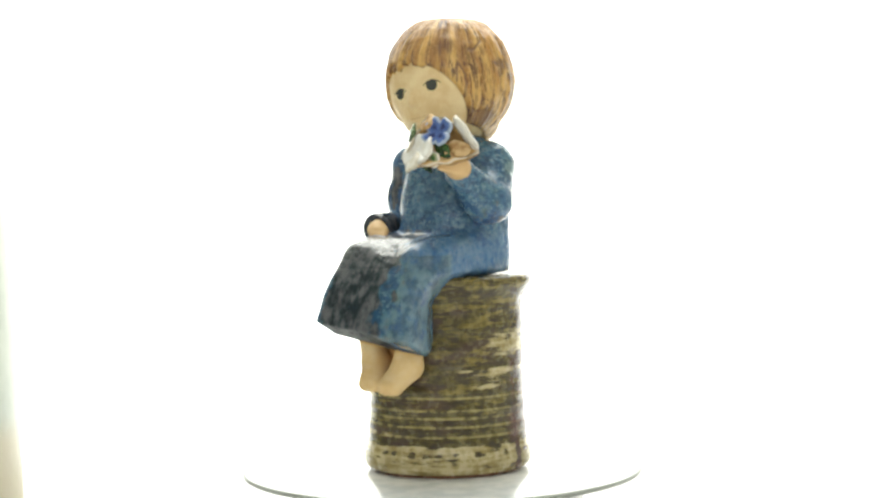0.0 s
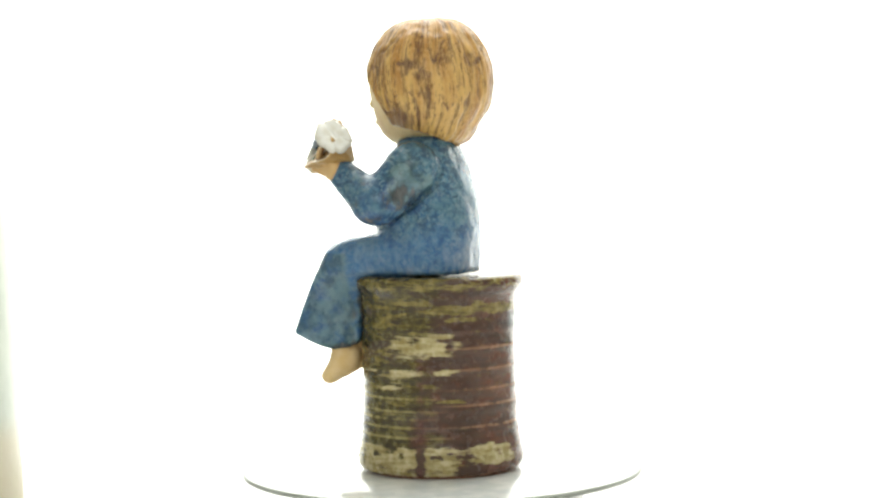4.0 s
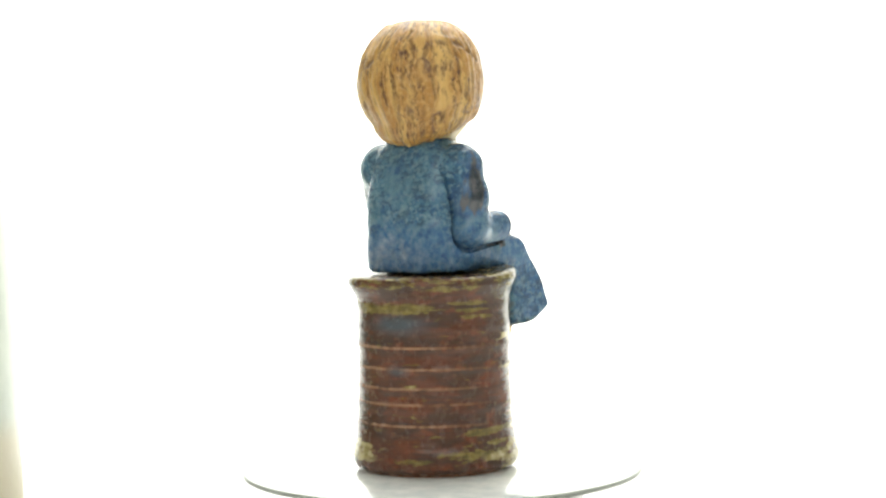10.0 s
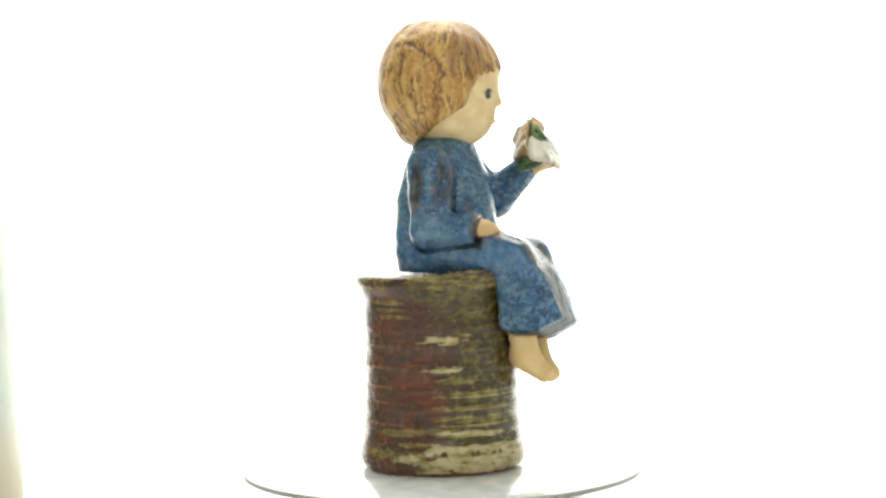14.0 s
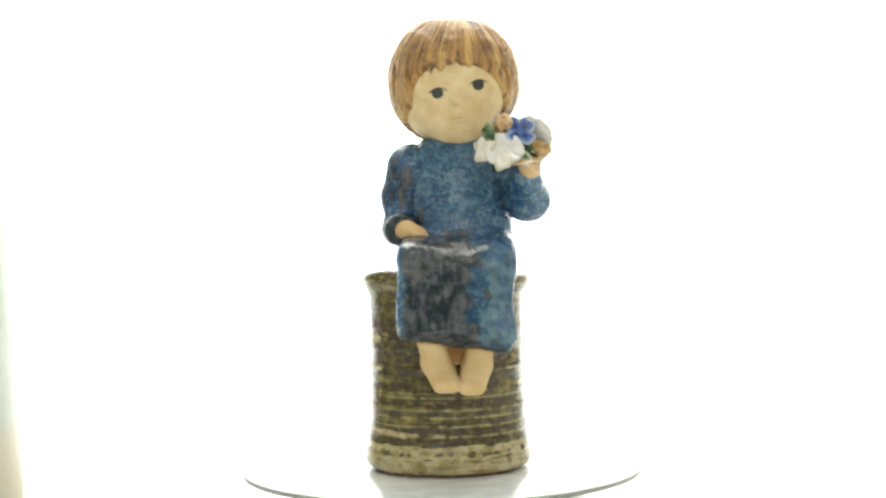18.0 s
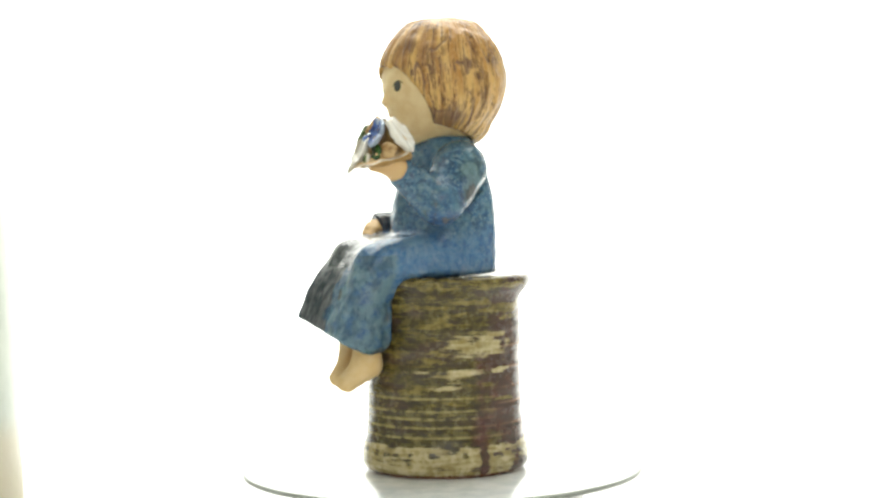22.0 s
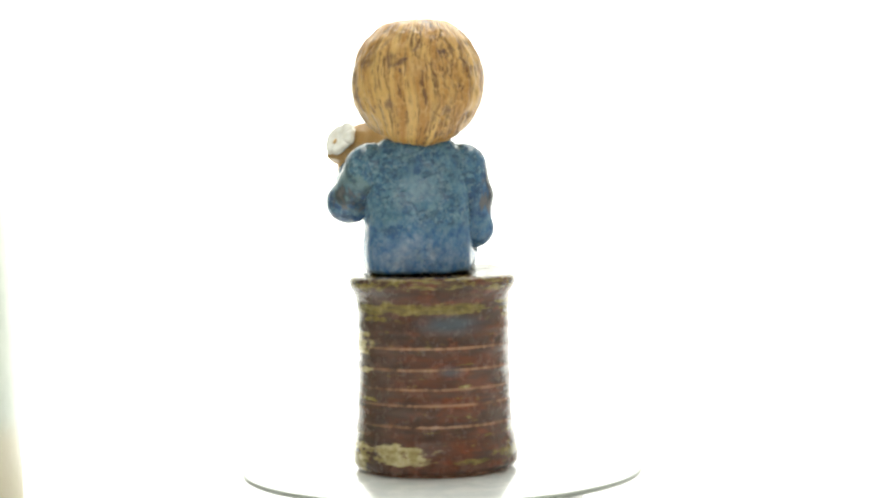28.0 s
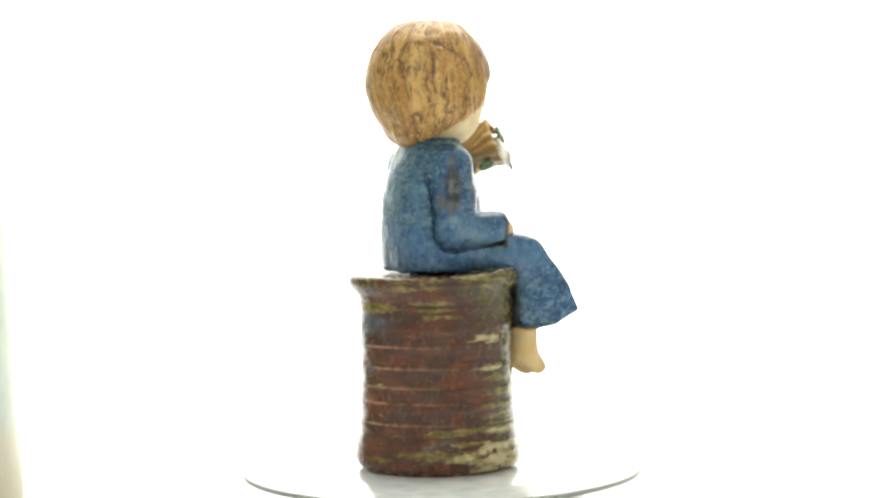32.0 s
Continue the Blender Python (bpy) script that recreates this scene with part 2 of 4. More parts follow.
    dress = m.mix(m.ramp(m.math("ADD", m.attr("worn"), m.math("MULTIPLY", m.math("SUBTRACT", streak, 0.5), 1.4)), 0.35, 1.0, 0, 0.6), dress, m.mix(m.ramp(blob, 0.4, 0.6), srgb(96, 122, 156), srgb(156, 166, 182)))
    dress = m.mix(m.math("MULTIPLY", m.ramp(m.math("ADD", leafy, m.math("MULTIPLY", m.math("SUBTRACT", streak, 0.5), 1.2)), 0.42, 0.72, 0, 0.5), rough_zone), dress, srgb(28, 52, 82))
    dress = m.mix(m.ramp(m.math("ADD", dark, m.math("MULTIPLY", m.math("SUBTRACT", streak, 0.5), 0.5)), 0.06, 0.4, 0, 0.8), dress, m.mix(m.ramp(height, 0.106, 0.118), m.mix(m.ramp(blob, 0.42, 0.6), srgb(36, 66, 88), srgb(84, 116, 126)), m.mix(m.ramp(blob, 0.40, 0.62), srgb(42, 68, 112), srgb(72, 104, 144))))
    mark = m.noise(m.vector("ADD", co, m.vector("MULTIPLY", swirl, (0.010, 0.010, 0.004))), 400, 2, 0.5)
    dress = m.mix(m.math("MULTIPLY", m.ramp(mark, 0.56, 0.62), m.ramp(rough_zone, 0.0, 1.0, 0.12, 0.6)), dress, srgb(38, 66, 94))
    dress = m.mix(m.math("MULTIPLY", m.ramp(mark, 0.43, 0.37), m.ramp(rough_zone, 0.0, 1.0, 0.15, 0.4)), dress, srgb(136, 162, 170))
    sage = m.ramp(m.math("ADD", m.attr("sage"), m.math("MULTIPLY", m.math("SUBTRACT", blob, 0.5), 1.6)), 0.35, 0.75)
    dress = m.mix(m.math("MULTIPLY", sage, 0.55), dress, m.mix(m.ramp(m.noise(co, 95, 3, 0.6), 0.42, 0.60), srgb(48, 66, 66), srgb(114, 138, 136)))
    brush = m.noise(m.scaled(co, (1, 1, 0.3)), 300, 4, 0.6)
    dk = m.ramp(m.math("ADD", dark, m.math("ADD", m.math("MULTIPLY", m.math("SUBTRACT", brush, 0.5), 1.5), m.math("MULTIPLY", m.math("SUBTRACT", blob, 0.5), 0.8))), 0.36, 0.72)
    # Paler grey streaks put a sheen on the dark glaze by colour.
    dress = m.mix(m.math("MULTIPLY", dk, 0.88), dress, m.mix(m.ramp(m.math("ADD", m.math("MULTIPLY", brush, 0.6), m.math("MULTIPLY", blob, 0.4)), 0.42, 0.62), srgb(34, 38, 35), srgb(98, 96, 97)))
    is_hair = m.ramp(hair_sd, 0.25, -0.25)
    is_dress = m.ramp(m.math("ADD", dress_sd, m.math("MULTIPLY", m.math("SUBTRACT", blot, 0.5), 0.8)), 0.2, -0.2)
    is_eye = m.ramp(eye_sd, 0.12, -0.12)
    col = m.mix(is_hair, skin, hair)
    col = m.mix(is_dress, col, dress)
    col = m.mix(m.ramp(m.attr("lip_sd"), 0.3, -0.2, 0, 0.45), col, srgb(164, 122, 80))
    col = m.mix(is_eye, col, srgb(52, 54, 50))
    dull = m.math("MULTIPLY", m.ramp(dark, 0.15, 0.5), m.ramp(height, 0.105, 0.096))
    rough = m.math("ADD", m.math("ADD", m.math("MULTIPLY", is_dress, -0.37), m.math("MULTIPLY", dull, 0.24)), m.math("ADD", 0.56, m.math("MULTIPLY", is_hair, -0.24)))
    sheen = m.math("MULTIPLY", m.math("MULTIPLY", m.ramp(height, 0.104, 0.110), m.ramp(dark, 0.1, 0.4)), m.math("MULTIPLY", is_dress, m.ramp(m.attr("lap"), 0.0, 0.5, 0.0, 0.65)))
    grooves = m.math("MULTIPLY", is_hair, strands)
    n = m.bump(grooves, 0.9, 0.0012)
    n = m.bump(m.math("MULTIPLY", is_dress, m.math("SUBTRACT", m.noise(co, 260, 3, 0.55), m.math("MULTIPLY", m.math("MULTIPLY", leafy, 0.5), rough_zone))), 0.36, 0.0010, n)
    n = m.bump(m.math("MULTIPLY", fine, m.math("SUBTRACT", 1.0, is_dress)), 0.12, 0.0003, n)
    m.out(Base_Color=col, Roughness=rough, Normal=n, IOR=m.ramp(is_dress, 0.0, 1.0, 1.5, 1.45), Coat_Weight=sheen, Coat_Roughness=0.24, Coat_IOR=1.7, Coat_Normal=n, Specular_IOR_Level=m.ramp(dull, 0.0, 1.0, 0.5, 0.06))
    return m.mat


def pedestal_material():
    m = Nodes("streaked_stoneware_glaze")
    co = m.coord()
    streak = m.noise(m.scaled(co, (1, 1, 7)), 60, 3, 0.55)
    thin = m.noise(m.scaled(co, (1, 1, 8)), 150, 4, 0.6)
    spot = m.noise(co, 210, 4, 0.6)
    fine = m.noise(co, 900, 4, 0.6)
    wob = m.math("ADD", m.math("MULTIPLY", m.math("SUBTRACT", streak, 0.5), 2.2), m.math("ADD", m.math("MULTIPLY", m.math("SUBTRACT", thin, 0.5), 1.5), m.math("MULTIPLY", m.math("SUBTRACT", spot, 0.5), 0.9)))
    flow = m.math("ADD", m.math("MULTIPLY", m.math("SUBTRACT", streak, 0.5), 2.4), m.math("MULTIPLY", m.math("SUBTRACT", thin, 0.5), 1.4))
    flaw = m.math("ADD", m.math("MULTIPLY", flow, 0.6), m.math("MULTIPLY", m.math("SUBTRACT", m.noise(m.scaled(co, (1, 1, 3.5)), 140, 4, 0.62), 0.5), 2.4))
    broad = m.noise(m.scaled(co, (1, 1, 2.5)), 38, 3, 0.5)
    red = m.mix(m.ramp(m.math("ADD", m.math("MULTIPLY", broad, 0.7), m.math("MULTIPLY", streak, 0.3)), 0.40, 0.62), srgb(68, 44, 32), srgb(97, 54, 35))
    red = m.mix(m.ramp(m.math("ADD", m.noise(m.scaled(co, (1, 1, 2)), 85, 4, 0.6), m.math("MULTIPLY", m.math("SUBTRACT", spot, 0.5), 0.3)), 0.52, 0.68, 0, 0.6), red, srgb(120, 62, 35))
    red = m.mix(m.math("MULTIPLY", m.attr("plum"), m.ramp(broad, 0.36, 0.6, 0.5, 0.95)), red, srgb(72, 53, 44))
    olive = m.mix(m.ramp(m.math("ADD", m.math("MULTIPLY", thin, 0.5), m.math("MULTIPLY", spot, 0.5)), 0.42, 0.60), srgb(54, 45, 26), srgb(98, 87, 40))
    olive = m.mix(m.ramp(broad, 0.52, 0.64, 0, 0.65), olive, srgb(80, 62, 54))
    col = m.mix(m.ramp(m.math("ADD", m.attr("olive"), m.math("MULTIPLY", wob, 0.35)), 0.3, 0.7), red, olive)
    hairline = m.noise(m.scaled(co, (1, 1, 15)), 95, 3, 0.6)
    gold = m.math("MULTIPLY", m.math("MULTIPLY", m.ramp(hairline, 0.56, 0.64), m.ramp(m.noise(co, 70, 3), 0.42, 0.58)), m.ramp(m.attr("olive"), 0.2, 0.8, 0.10, 0.6))
    col = m.mix(gold, col, m.mix(m.ramp(spot, 0.4, 0.6), srgb(112, 100, 46), srgb(156, 142, 84)))
    sooty = m.math("MULTIPLY", m.ramp(m.noise(m.scaled(co, (1, 1, 9)), 48, 4, 0.6), 0.52, 0.64), 0.55)
    col = m.mix(sooty, col, srgb(54, 38, 32))
    ring = m.math("MULTIPLY", m.attr("line"), m.ramp(m.math("ADD", spot, m.math("MULTIPLY", streak, 0.6)), 0.60, 0.86))
    col = m.mix(m.math("MINIMUM", m.math("MULTIPLY", ring, 1.0), 0.75), col, m.mix(m.ramp(m.attr("olive"), 0.3, 0.7), srgb(186, 146, 118), srgb(180, 168, 114)))
    col = m.mix(m.math("MULTIPLY", m.attr("blue"), m.ramp(streak, 0.3, 0.55, 0.5, 0.9)), col, srgb(78, 88, 96))
    col = m.mix(m.math("MULTIPLY", m.ramp(m.math("ADD", m.attr("yellow"), flaw), 0.36, 0.70), 0.82), col, m.mix(m.ramp(m.math("ADD", m.math("MULTIPLY", thin, 0.5), m.math("MULTIPLY", spot, 0.5)), 0.40, 0.60), srgb(98, 86, 42), srgb(146, 131, 74)))
    col = m.mix(m.ramp(m.math("ADD", m.attr("cream"), m.math("MULTIPLY", flaw, 0.6)), 0.34, 0.72), col, m.mix(m.ramp(m.math("ADD", m.math("MULTIPLY", spot, 0.5), m.math("MULTIPLY", streak, 0.5)), 0.38, 0.6), srgb(142, 126, 78), srgb(194, 180, 138)))
    col = m.mix(m.math("MULTIPLY", m.attr("drip"), m.ramp(spot, 0.35, 0.6)), col, srgb(96, 62, 58))
    col = m.mix(m.attr("foot"), col, srgb(140, 92, 56))
    n = m.bump(m.math("ADD", streak, m.math("MULTIPLY", thin, 0.4)), 0.25, 0.0006)
    m.out(Base_Color=col, Roughness=m.ramp(spot, 0.3, 0.7, 0.16, 0.32), Normal=m.bump(spot, 0.2, 0.0005, n), IOR=1.5)
    return m.mat


stoneware = figure_material()
glaze = pedestal_material()

# ---------------------------------------------------------------- setting
TABLE_Z = -0.042


def sheet(name, material, corners, thick, label, category):
    """A flat panel with thickness: corners go round, thickness lies behind them."""
    bm = bmesh.new()
    a = [Vector(c) for c in corners]
    nrm = (a[1] - a[0]).cross(a[2] - a[0]).normalized()
    lo = [bm.verts.new(c) for c in a]
    hi = [bm.verts.new(c - nrm * thick) for c in a]
    bm.faces.new(lo)
    bm.faces.new(hi[::-1])
    for i in range(len(a)):
        j = (i + 1) % len(a)
        bm.faces.new((lo[i], hi[i], hi[j], lo[j]))
    bm.normal_update()
    return tagged(new(name, from_bmesh(name, bm, material, False)), label, category, kind="structure")


def sweep():
    """White paper that lies on the table and curves up behind the turntable, glowing in place of backlight."""
    prof = [(0.32, TABLE_Z + 0.001)]
    r, y0 = 0.22, 0.32
    for k in range(1, 13):
        a = math.pi / 2 * k / 12
        prof.append((y0 + r * math.sin(a), TABLE_Z + r * (1 - math.cos(a))))
    prof.append((y0 + r, 1.0))
    xs = (-0.42, 0.5)
    v, f = [], []
    for y, z in prof:
        v += [(xs[0], y, z), (xs[1], y, z)]
    off = len(v)
    for y, z in prof:
        v += [(xs[0], y + 0.004, z - 0.004), (xs[1], y + 0.004, z - 0.004)]
    for i in range(len(prof) - 1):
        f.append((2 * i, 2 * i + 1, 2 * i + 3, 2 * i + 2))
        f.append((off + 2 * i, off + 2 * i + 2, off + 2 * i + 3, off + 2 * i + 1))
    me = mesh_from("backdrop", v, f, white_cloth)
    return tagged(new("backdrop", me), "seamless white backdrop, glowing on its own, curving up behind the turntable", "backdrop", kind="structure")


sweep()
# Unseen walls and roof, added to close the set and bounce light.
sheet("wall_right", bounce_cloth, [(0.9, -1.7, -0.05), (0.9, 0.6, -0.05), (0.9, 0.6, 1.0), (0.9, -1.7, 1.0)], 0.01, "unseen pale cloth side wall added to bounce light", "wall")
sheet("wall_left", bounce_cloth, [(-0.9, 0.6, -0.05), (-0.9, -1.7, -0.05), (-0.9, -1.7, 1.0), (-0.9, 0.6, 1.0)], 0.01, "unseen pale cloth side wall added to bounce light", "wall")
sheet("wall_back", bounce_cloth, [(-0.9, 0.6, -0.05), (0.9, 0.6, -0.05), (0.9, 0.6, 1.0), (-0.9, 0.6, 1.0)], 0.01, "unseen pale cloth back wall added to close the set", "wall")
sheet("wall_rear", bounce_cloth, [(-0.9, -1.7, -0.05), (0.9, -1.7, -0.05), (0.9, -1.7, 1.0), (-0.9, -1.7, 1.0)][::-1], 0.01, "unseen pale wall facing the turntable, added to bounce light", "wall")
sheet("ceiling", bounce_cloth, [(-0.9, -1.7, 1.0), (-0.9, 0.6, 1.0), (0.9, 0.6, 1.0), (0.9, -1.7, 1.0)][::-1], 0.01, "unseen pale cloth roof added to bounce light", "ceiling")
sheet("floor", white_paper, [(-1.2, -1.8, TABLE_Z), (1.2, -1.8, TABLE_Z), (1.2, 0.8, TABLE_Z), (-1.2, 0.8, TABLE_Z)], 0.02, "white tabletop under the backdrop", "tabletop")


# ---------------------------------------------------------------- turntable
def turntable():
    top = tagged(new("turntable"), "white motorised turntable with a round glossy white plate", "turntable")
    top.matrix_basis = pose(0, 0, TABLE_Z)
    h = -TABLE_Z
    v, f = lathe([(0.0, 0.0), (0.064, 0.0), (0.068, 0.002), (0.07, 0.005), (0.07, 0.030), (0.068, 0.0335), (0.064, 0.035), (0.0, 0.035)], 96)
    part("drive_base", mesh_from("drive_base", v, f, base_plastic), top)
    t = 0.0026
    prof = [(0.0, h - t), (0.0978, h - t), (0.0990, h - t + 0.0005), (0.0993, h - t + 0.001), (0.0993, h - 0.001), (0.0990, h - 0.0004), (0.0981, h), (0.0, h)]
    v, f = lathe(prof, 192)
    me = mesh_from("plate", v, f, plate_white)
    me.materials.append(plate_rim)
    rows = np.repeat(np.arange(len(prof) - 1), 192)
    me.polygons.foreach_set("material_index", ((rows >= 1) & (rows <= 5)).astype(np.int32))
    plate = part("plate", me, top, "round glossy white plate with a thin grey edge")
    v, f = lathe([(0.0, 0.034), (0.022, 0.034), (0.022, h - t - 0.0002), (0.0, h - t - 0.0002)], 48)
    part("spindle", mesh_from("spindle", v, f, base_plastic), top)
    return top, plate


turntable_thing, turntable_plate = turntable()

# ---------------------------------------------------------------- ceramic ornament (millimetres, then metres)
MM = 0.001
CX, CY = 3.3, 0.6          # the pedestal's axis


def pedestal_mesh():
    zs = [0.0, 0.7, 1.7, 4, 8, 11, 14, 18, 24, 32, 42, 55, 68, 78, 84, 87, 89.5, 92, 94, 95.5, 96.3, 96.5]
    rs = [36.2, 36.8, 39.6, 40.8, 40.9, 40.6, 39.9, 39.1, 38.4, 38.0, 37.6, 37.4, 37.4, 37.5, 37.8, 38.5, 39.9, 41.0, 41.1, 40.3, 38.6, 36.0]
    heights = np.concatenate([np.linspace(0, 1.5, 6)[:-1], np.arange(1.5, 96.0, 0.55), [96.1, 96.35, 96.5]])
    rad = np.interp(heights, zs, rs)
    ridge_z = np.array([23.0, 32.6, 41.4, 51.8, 61.6, 71.0])
    ring = sum(np.exp(-((heights - z) / 1.6) ** 2) for z in ridge_z)
    rad = rad + 0.24 * ring - 0.1
    rows = [(0.0, 0.0)] + list(zip(rad, heights)) + [(30, 96.2), (18, 95.8), (0.0, 95.6)]
    seg = 360
    v, f = lathe(rows, seg)
    az = np.degrees(np.arctan2(v[:, 1], v[:, 0]))
    r = np.hypot(v[:, 0], v[:, 1])
    gap = lambda a0: (az - a0 + 180) % 360 - 180
    z0 = v[:, 2].copy()
    # uneven hand-thrown rim, raised under the knees of the figure
    lift = np.clip((v[:, 2] - 60) / 36, 0, 1)
    v[:, 2] += lift * 3.2 * np.exp(-(gap(-140) / 30) ** 2) * np.clip(r / 36, 0, 1)
    flare = 0.5 + 1.7 * np.clip((z0 - 84) / 7, 0, 1) * np.exp(-(gap(62) / 50) ** 2)
    flare += 1.3 * np.clip((z0 - 86) / 6, 0, 1) * np.exp(-(gap(-85) / 35) ** 2)
    wob = fractal(np.stack([v[:, 0] / 14, v[:, 1] / 14, v[:, 2] / 7], 1), 5) - 0.5
    k = np.where(r > 5, 1 + (wob * 0.9 + flare * np.clip(r / 36, 0, 1)) / np.maximum(r, 5), 1)
    v[:, 0] *= k
    v[:, 1] *= k
    z = v[:, 2]
    me = mesh_from("pedestal", (v + np.array([CX, CY, 0])) * MM, f, glaze)
    blot = lambda a0, z0, wa, wz: np.clip(1.25 - np.sqrt((gap(a0) / wa) ** 2 + ((z - z0) / wz) ** 2), 0, 1)
    front = 0.5 + 0.5 * np.cos(np.radians(gap(-74)))
    drift = fractal(np.stack([v[:, 0] / 22, v[:, 1] / 22, z / 9], 1), 51) - 0.5
    olive = np.clip((front - 0.42 + 0.42 * drift + 0.16 * np.clip((z - 72) / 12, 0, 1)) * 3.4, 0, 1)
    plum = np.maximum(np.exp(-(gap(22) / 40) ** 2), 0.9 * np.clip((z - 55) / 10, 0, 1) * np.exp(-(gap(-165) / 28) ** 2))
    # strokes: middle angle, height, half width in degrees, half height, strength
    cream_strokes = (
        (8, 63.0, 31, 6.2, 1.25), (22, 68.2, 15, 2.0, 1.0), (-12, 50.0, 24, 3.0, 1.0), (25, 51.0, 13, 2.0, 0.8),
        (-158, 66.0, 25, 3.2, 1.0), (-163, 52.0, 18, 2.2, 1.1), (-22, 44.0, 18, 3.2, 0.6), (-40, 51.0, 16, 1.6, 0.6),
        (60, 11.0, 32, 6.0, 1.15), (-150, 10.0, 30, 6.5, 1.0), (172, 9.0, 16, 3.0, 0.95), (-150, 21.0, 26, 1.8, 0.9), (-120, 20.0, 40, 2.0, 0.8),
    )
    yellow_strokes = (
        (88, 81.0, 50, 3.0, 1.3), (48, 83.0, 12, 3.0, 0.8), (160, 77.0, 17, 1.4, 1.1), (158, 80.2, 20, 1.2, 1.1), (152, 83.5, 18, 1.3, 1.0),
        (35, 81.0, 36, 3.2, 0.95), (40, 76.0, 22, 1.6, 0.9), (0, 84.0, 30, 2.4, 0.8), (-24, 74.0, 22, 3.0, 0.8), (6, 69.5, 20, 1.6, 0.9), (12, 45.0, 16, 1.5, 0.9), (-14, 36.0, 16, 1.8, 0.9), (-30, 57.0, 14, 5.0, 0.8), (30, 37.0, 10, 1.2, 0.8), (-45, 42.0, 22, 3.4, 0.9), (-20, 30.5, 10, 1.4, 0.9), (165, 21.0, 22, 2.0, 1.2), (160, 10.5, 30, 3.2, 1.1), (110, 8.0, 22, 1.6, 1.0), (-165, 22.0, 22, 1.8, 1.1), (175, 15.5, 20, 1.6, 0.9),
        (-135, 40.0, 36, 1.6, 0.95), (-135, 33.0, 40, 1.8, 0.95), (-130, 27.0, 44, 1.6, 0.9), (-150, 46.0, 20, 3.0, 0.7),
        (-60, 82.0, 50, 3.0, 0.6), (-100, 72.0, 40, 2.4, 0.6), (-75, 60.0, 45, 2.6, 0.6), (30, 8.0, 16, 4.0, 0.7),
    )
    cream = np.clip((16.5 - z) / 3, 0, 1) * np.clip((front - 0.28) * 5, 0, 1) * 1.2
    for a0, z0, wa, wz, power in cream_strokes:
        cream = np.maximum(cream, power * blot(a0, z0, wa, wz))
    drip = np.exp(-(gap(6) / 3.2) ** 2) * np.clip((60 - z) / 6, 0, 1)
    mott = fractal(np.stack([v[:, 0] / 6, v[:, 1] / 6, z / 1.8], 1), 22)
    dots = np.clip((lattice_noise(np.stack([v[:, 0] / 2.6, v[:, 1] / 2.6, z / 5], 1), 21) - 0.47) * 5, 0, 1) * np.exp(-((z - 11.4) / 1.7) ** 2) * np.clip((front - 0.35) * 6, 0, 1)
    cream = cream * (1 - 0.9 * dots) * (1 - drip * np.clip((24 - z) / 4, 0, 1)) * np.clip(0.80 + 2.0 * (mott - 0.45), 0.35, 1.2)
    yellow = 0.5 * np.clip((z - 89) / 2, 0, 1) + (0.07 + 0.10 * (z > 55)) * olive * (z < 88)
    for a0, z0, wa, wz, power in yellow_strokes:
        yellow = np.maximum(yellow, power * blot(a0, z0, wa, wz))
    shortness = np.clip(1.1 - olive, 0, 1) * np.clip(1.4 - np.abs(gap(92)) / 60, 0, 1)
    line = 1.05 * shortness * sum(np.exp(-((z - q) / 0.45) ** 2) for q in (62.3, 52.0, 42.6, 35.0, 24.7))
    line = np.maximum(line, 1.1 * olive * sum(np.exp(-((z - q) / 0.42) ** 2) for q in (19.8, 24.6, 28.7, 32.4, 38.4)))
    blue = np.maximum(blot(99, 73.8, 26, 5.2) * 1.1, 0.7 * blot(98, 51, 10, 3.0))
    red_drip = drip * 0.8
    foot = np.clip((1.9 - z) / 0.6, 0, 1)
    set_attr(me, "drip", red_drip)
    set_attr(me, "foot", foot)
    for name, val in (("olive", olive), ("cream", cream), ("yellow", yellow), ("plum", plum), ("line", line), ("blue", np.clip(blue, 0, 1))):
        set_attr(me, name, val)
    return me


HEAD = (9.0, 0.1, 190.6)
LEAN = radians(10.0)      # the head leans to its right


def head_space(p):
    """Coordinates in which the leaning head stands straight, from its middle."""
    q = p - np.array(HEAD, np.float32)
    c, s = math.cos(LEAN), math.sin(LEAN)
    return np.stack([c * q[:, 0] + s * q[:, 2], q[:, 1], -s * q[:, 0] + c * q[:, 2]], 1)


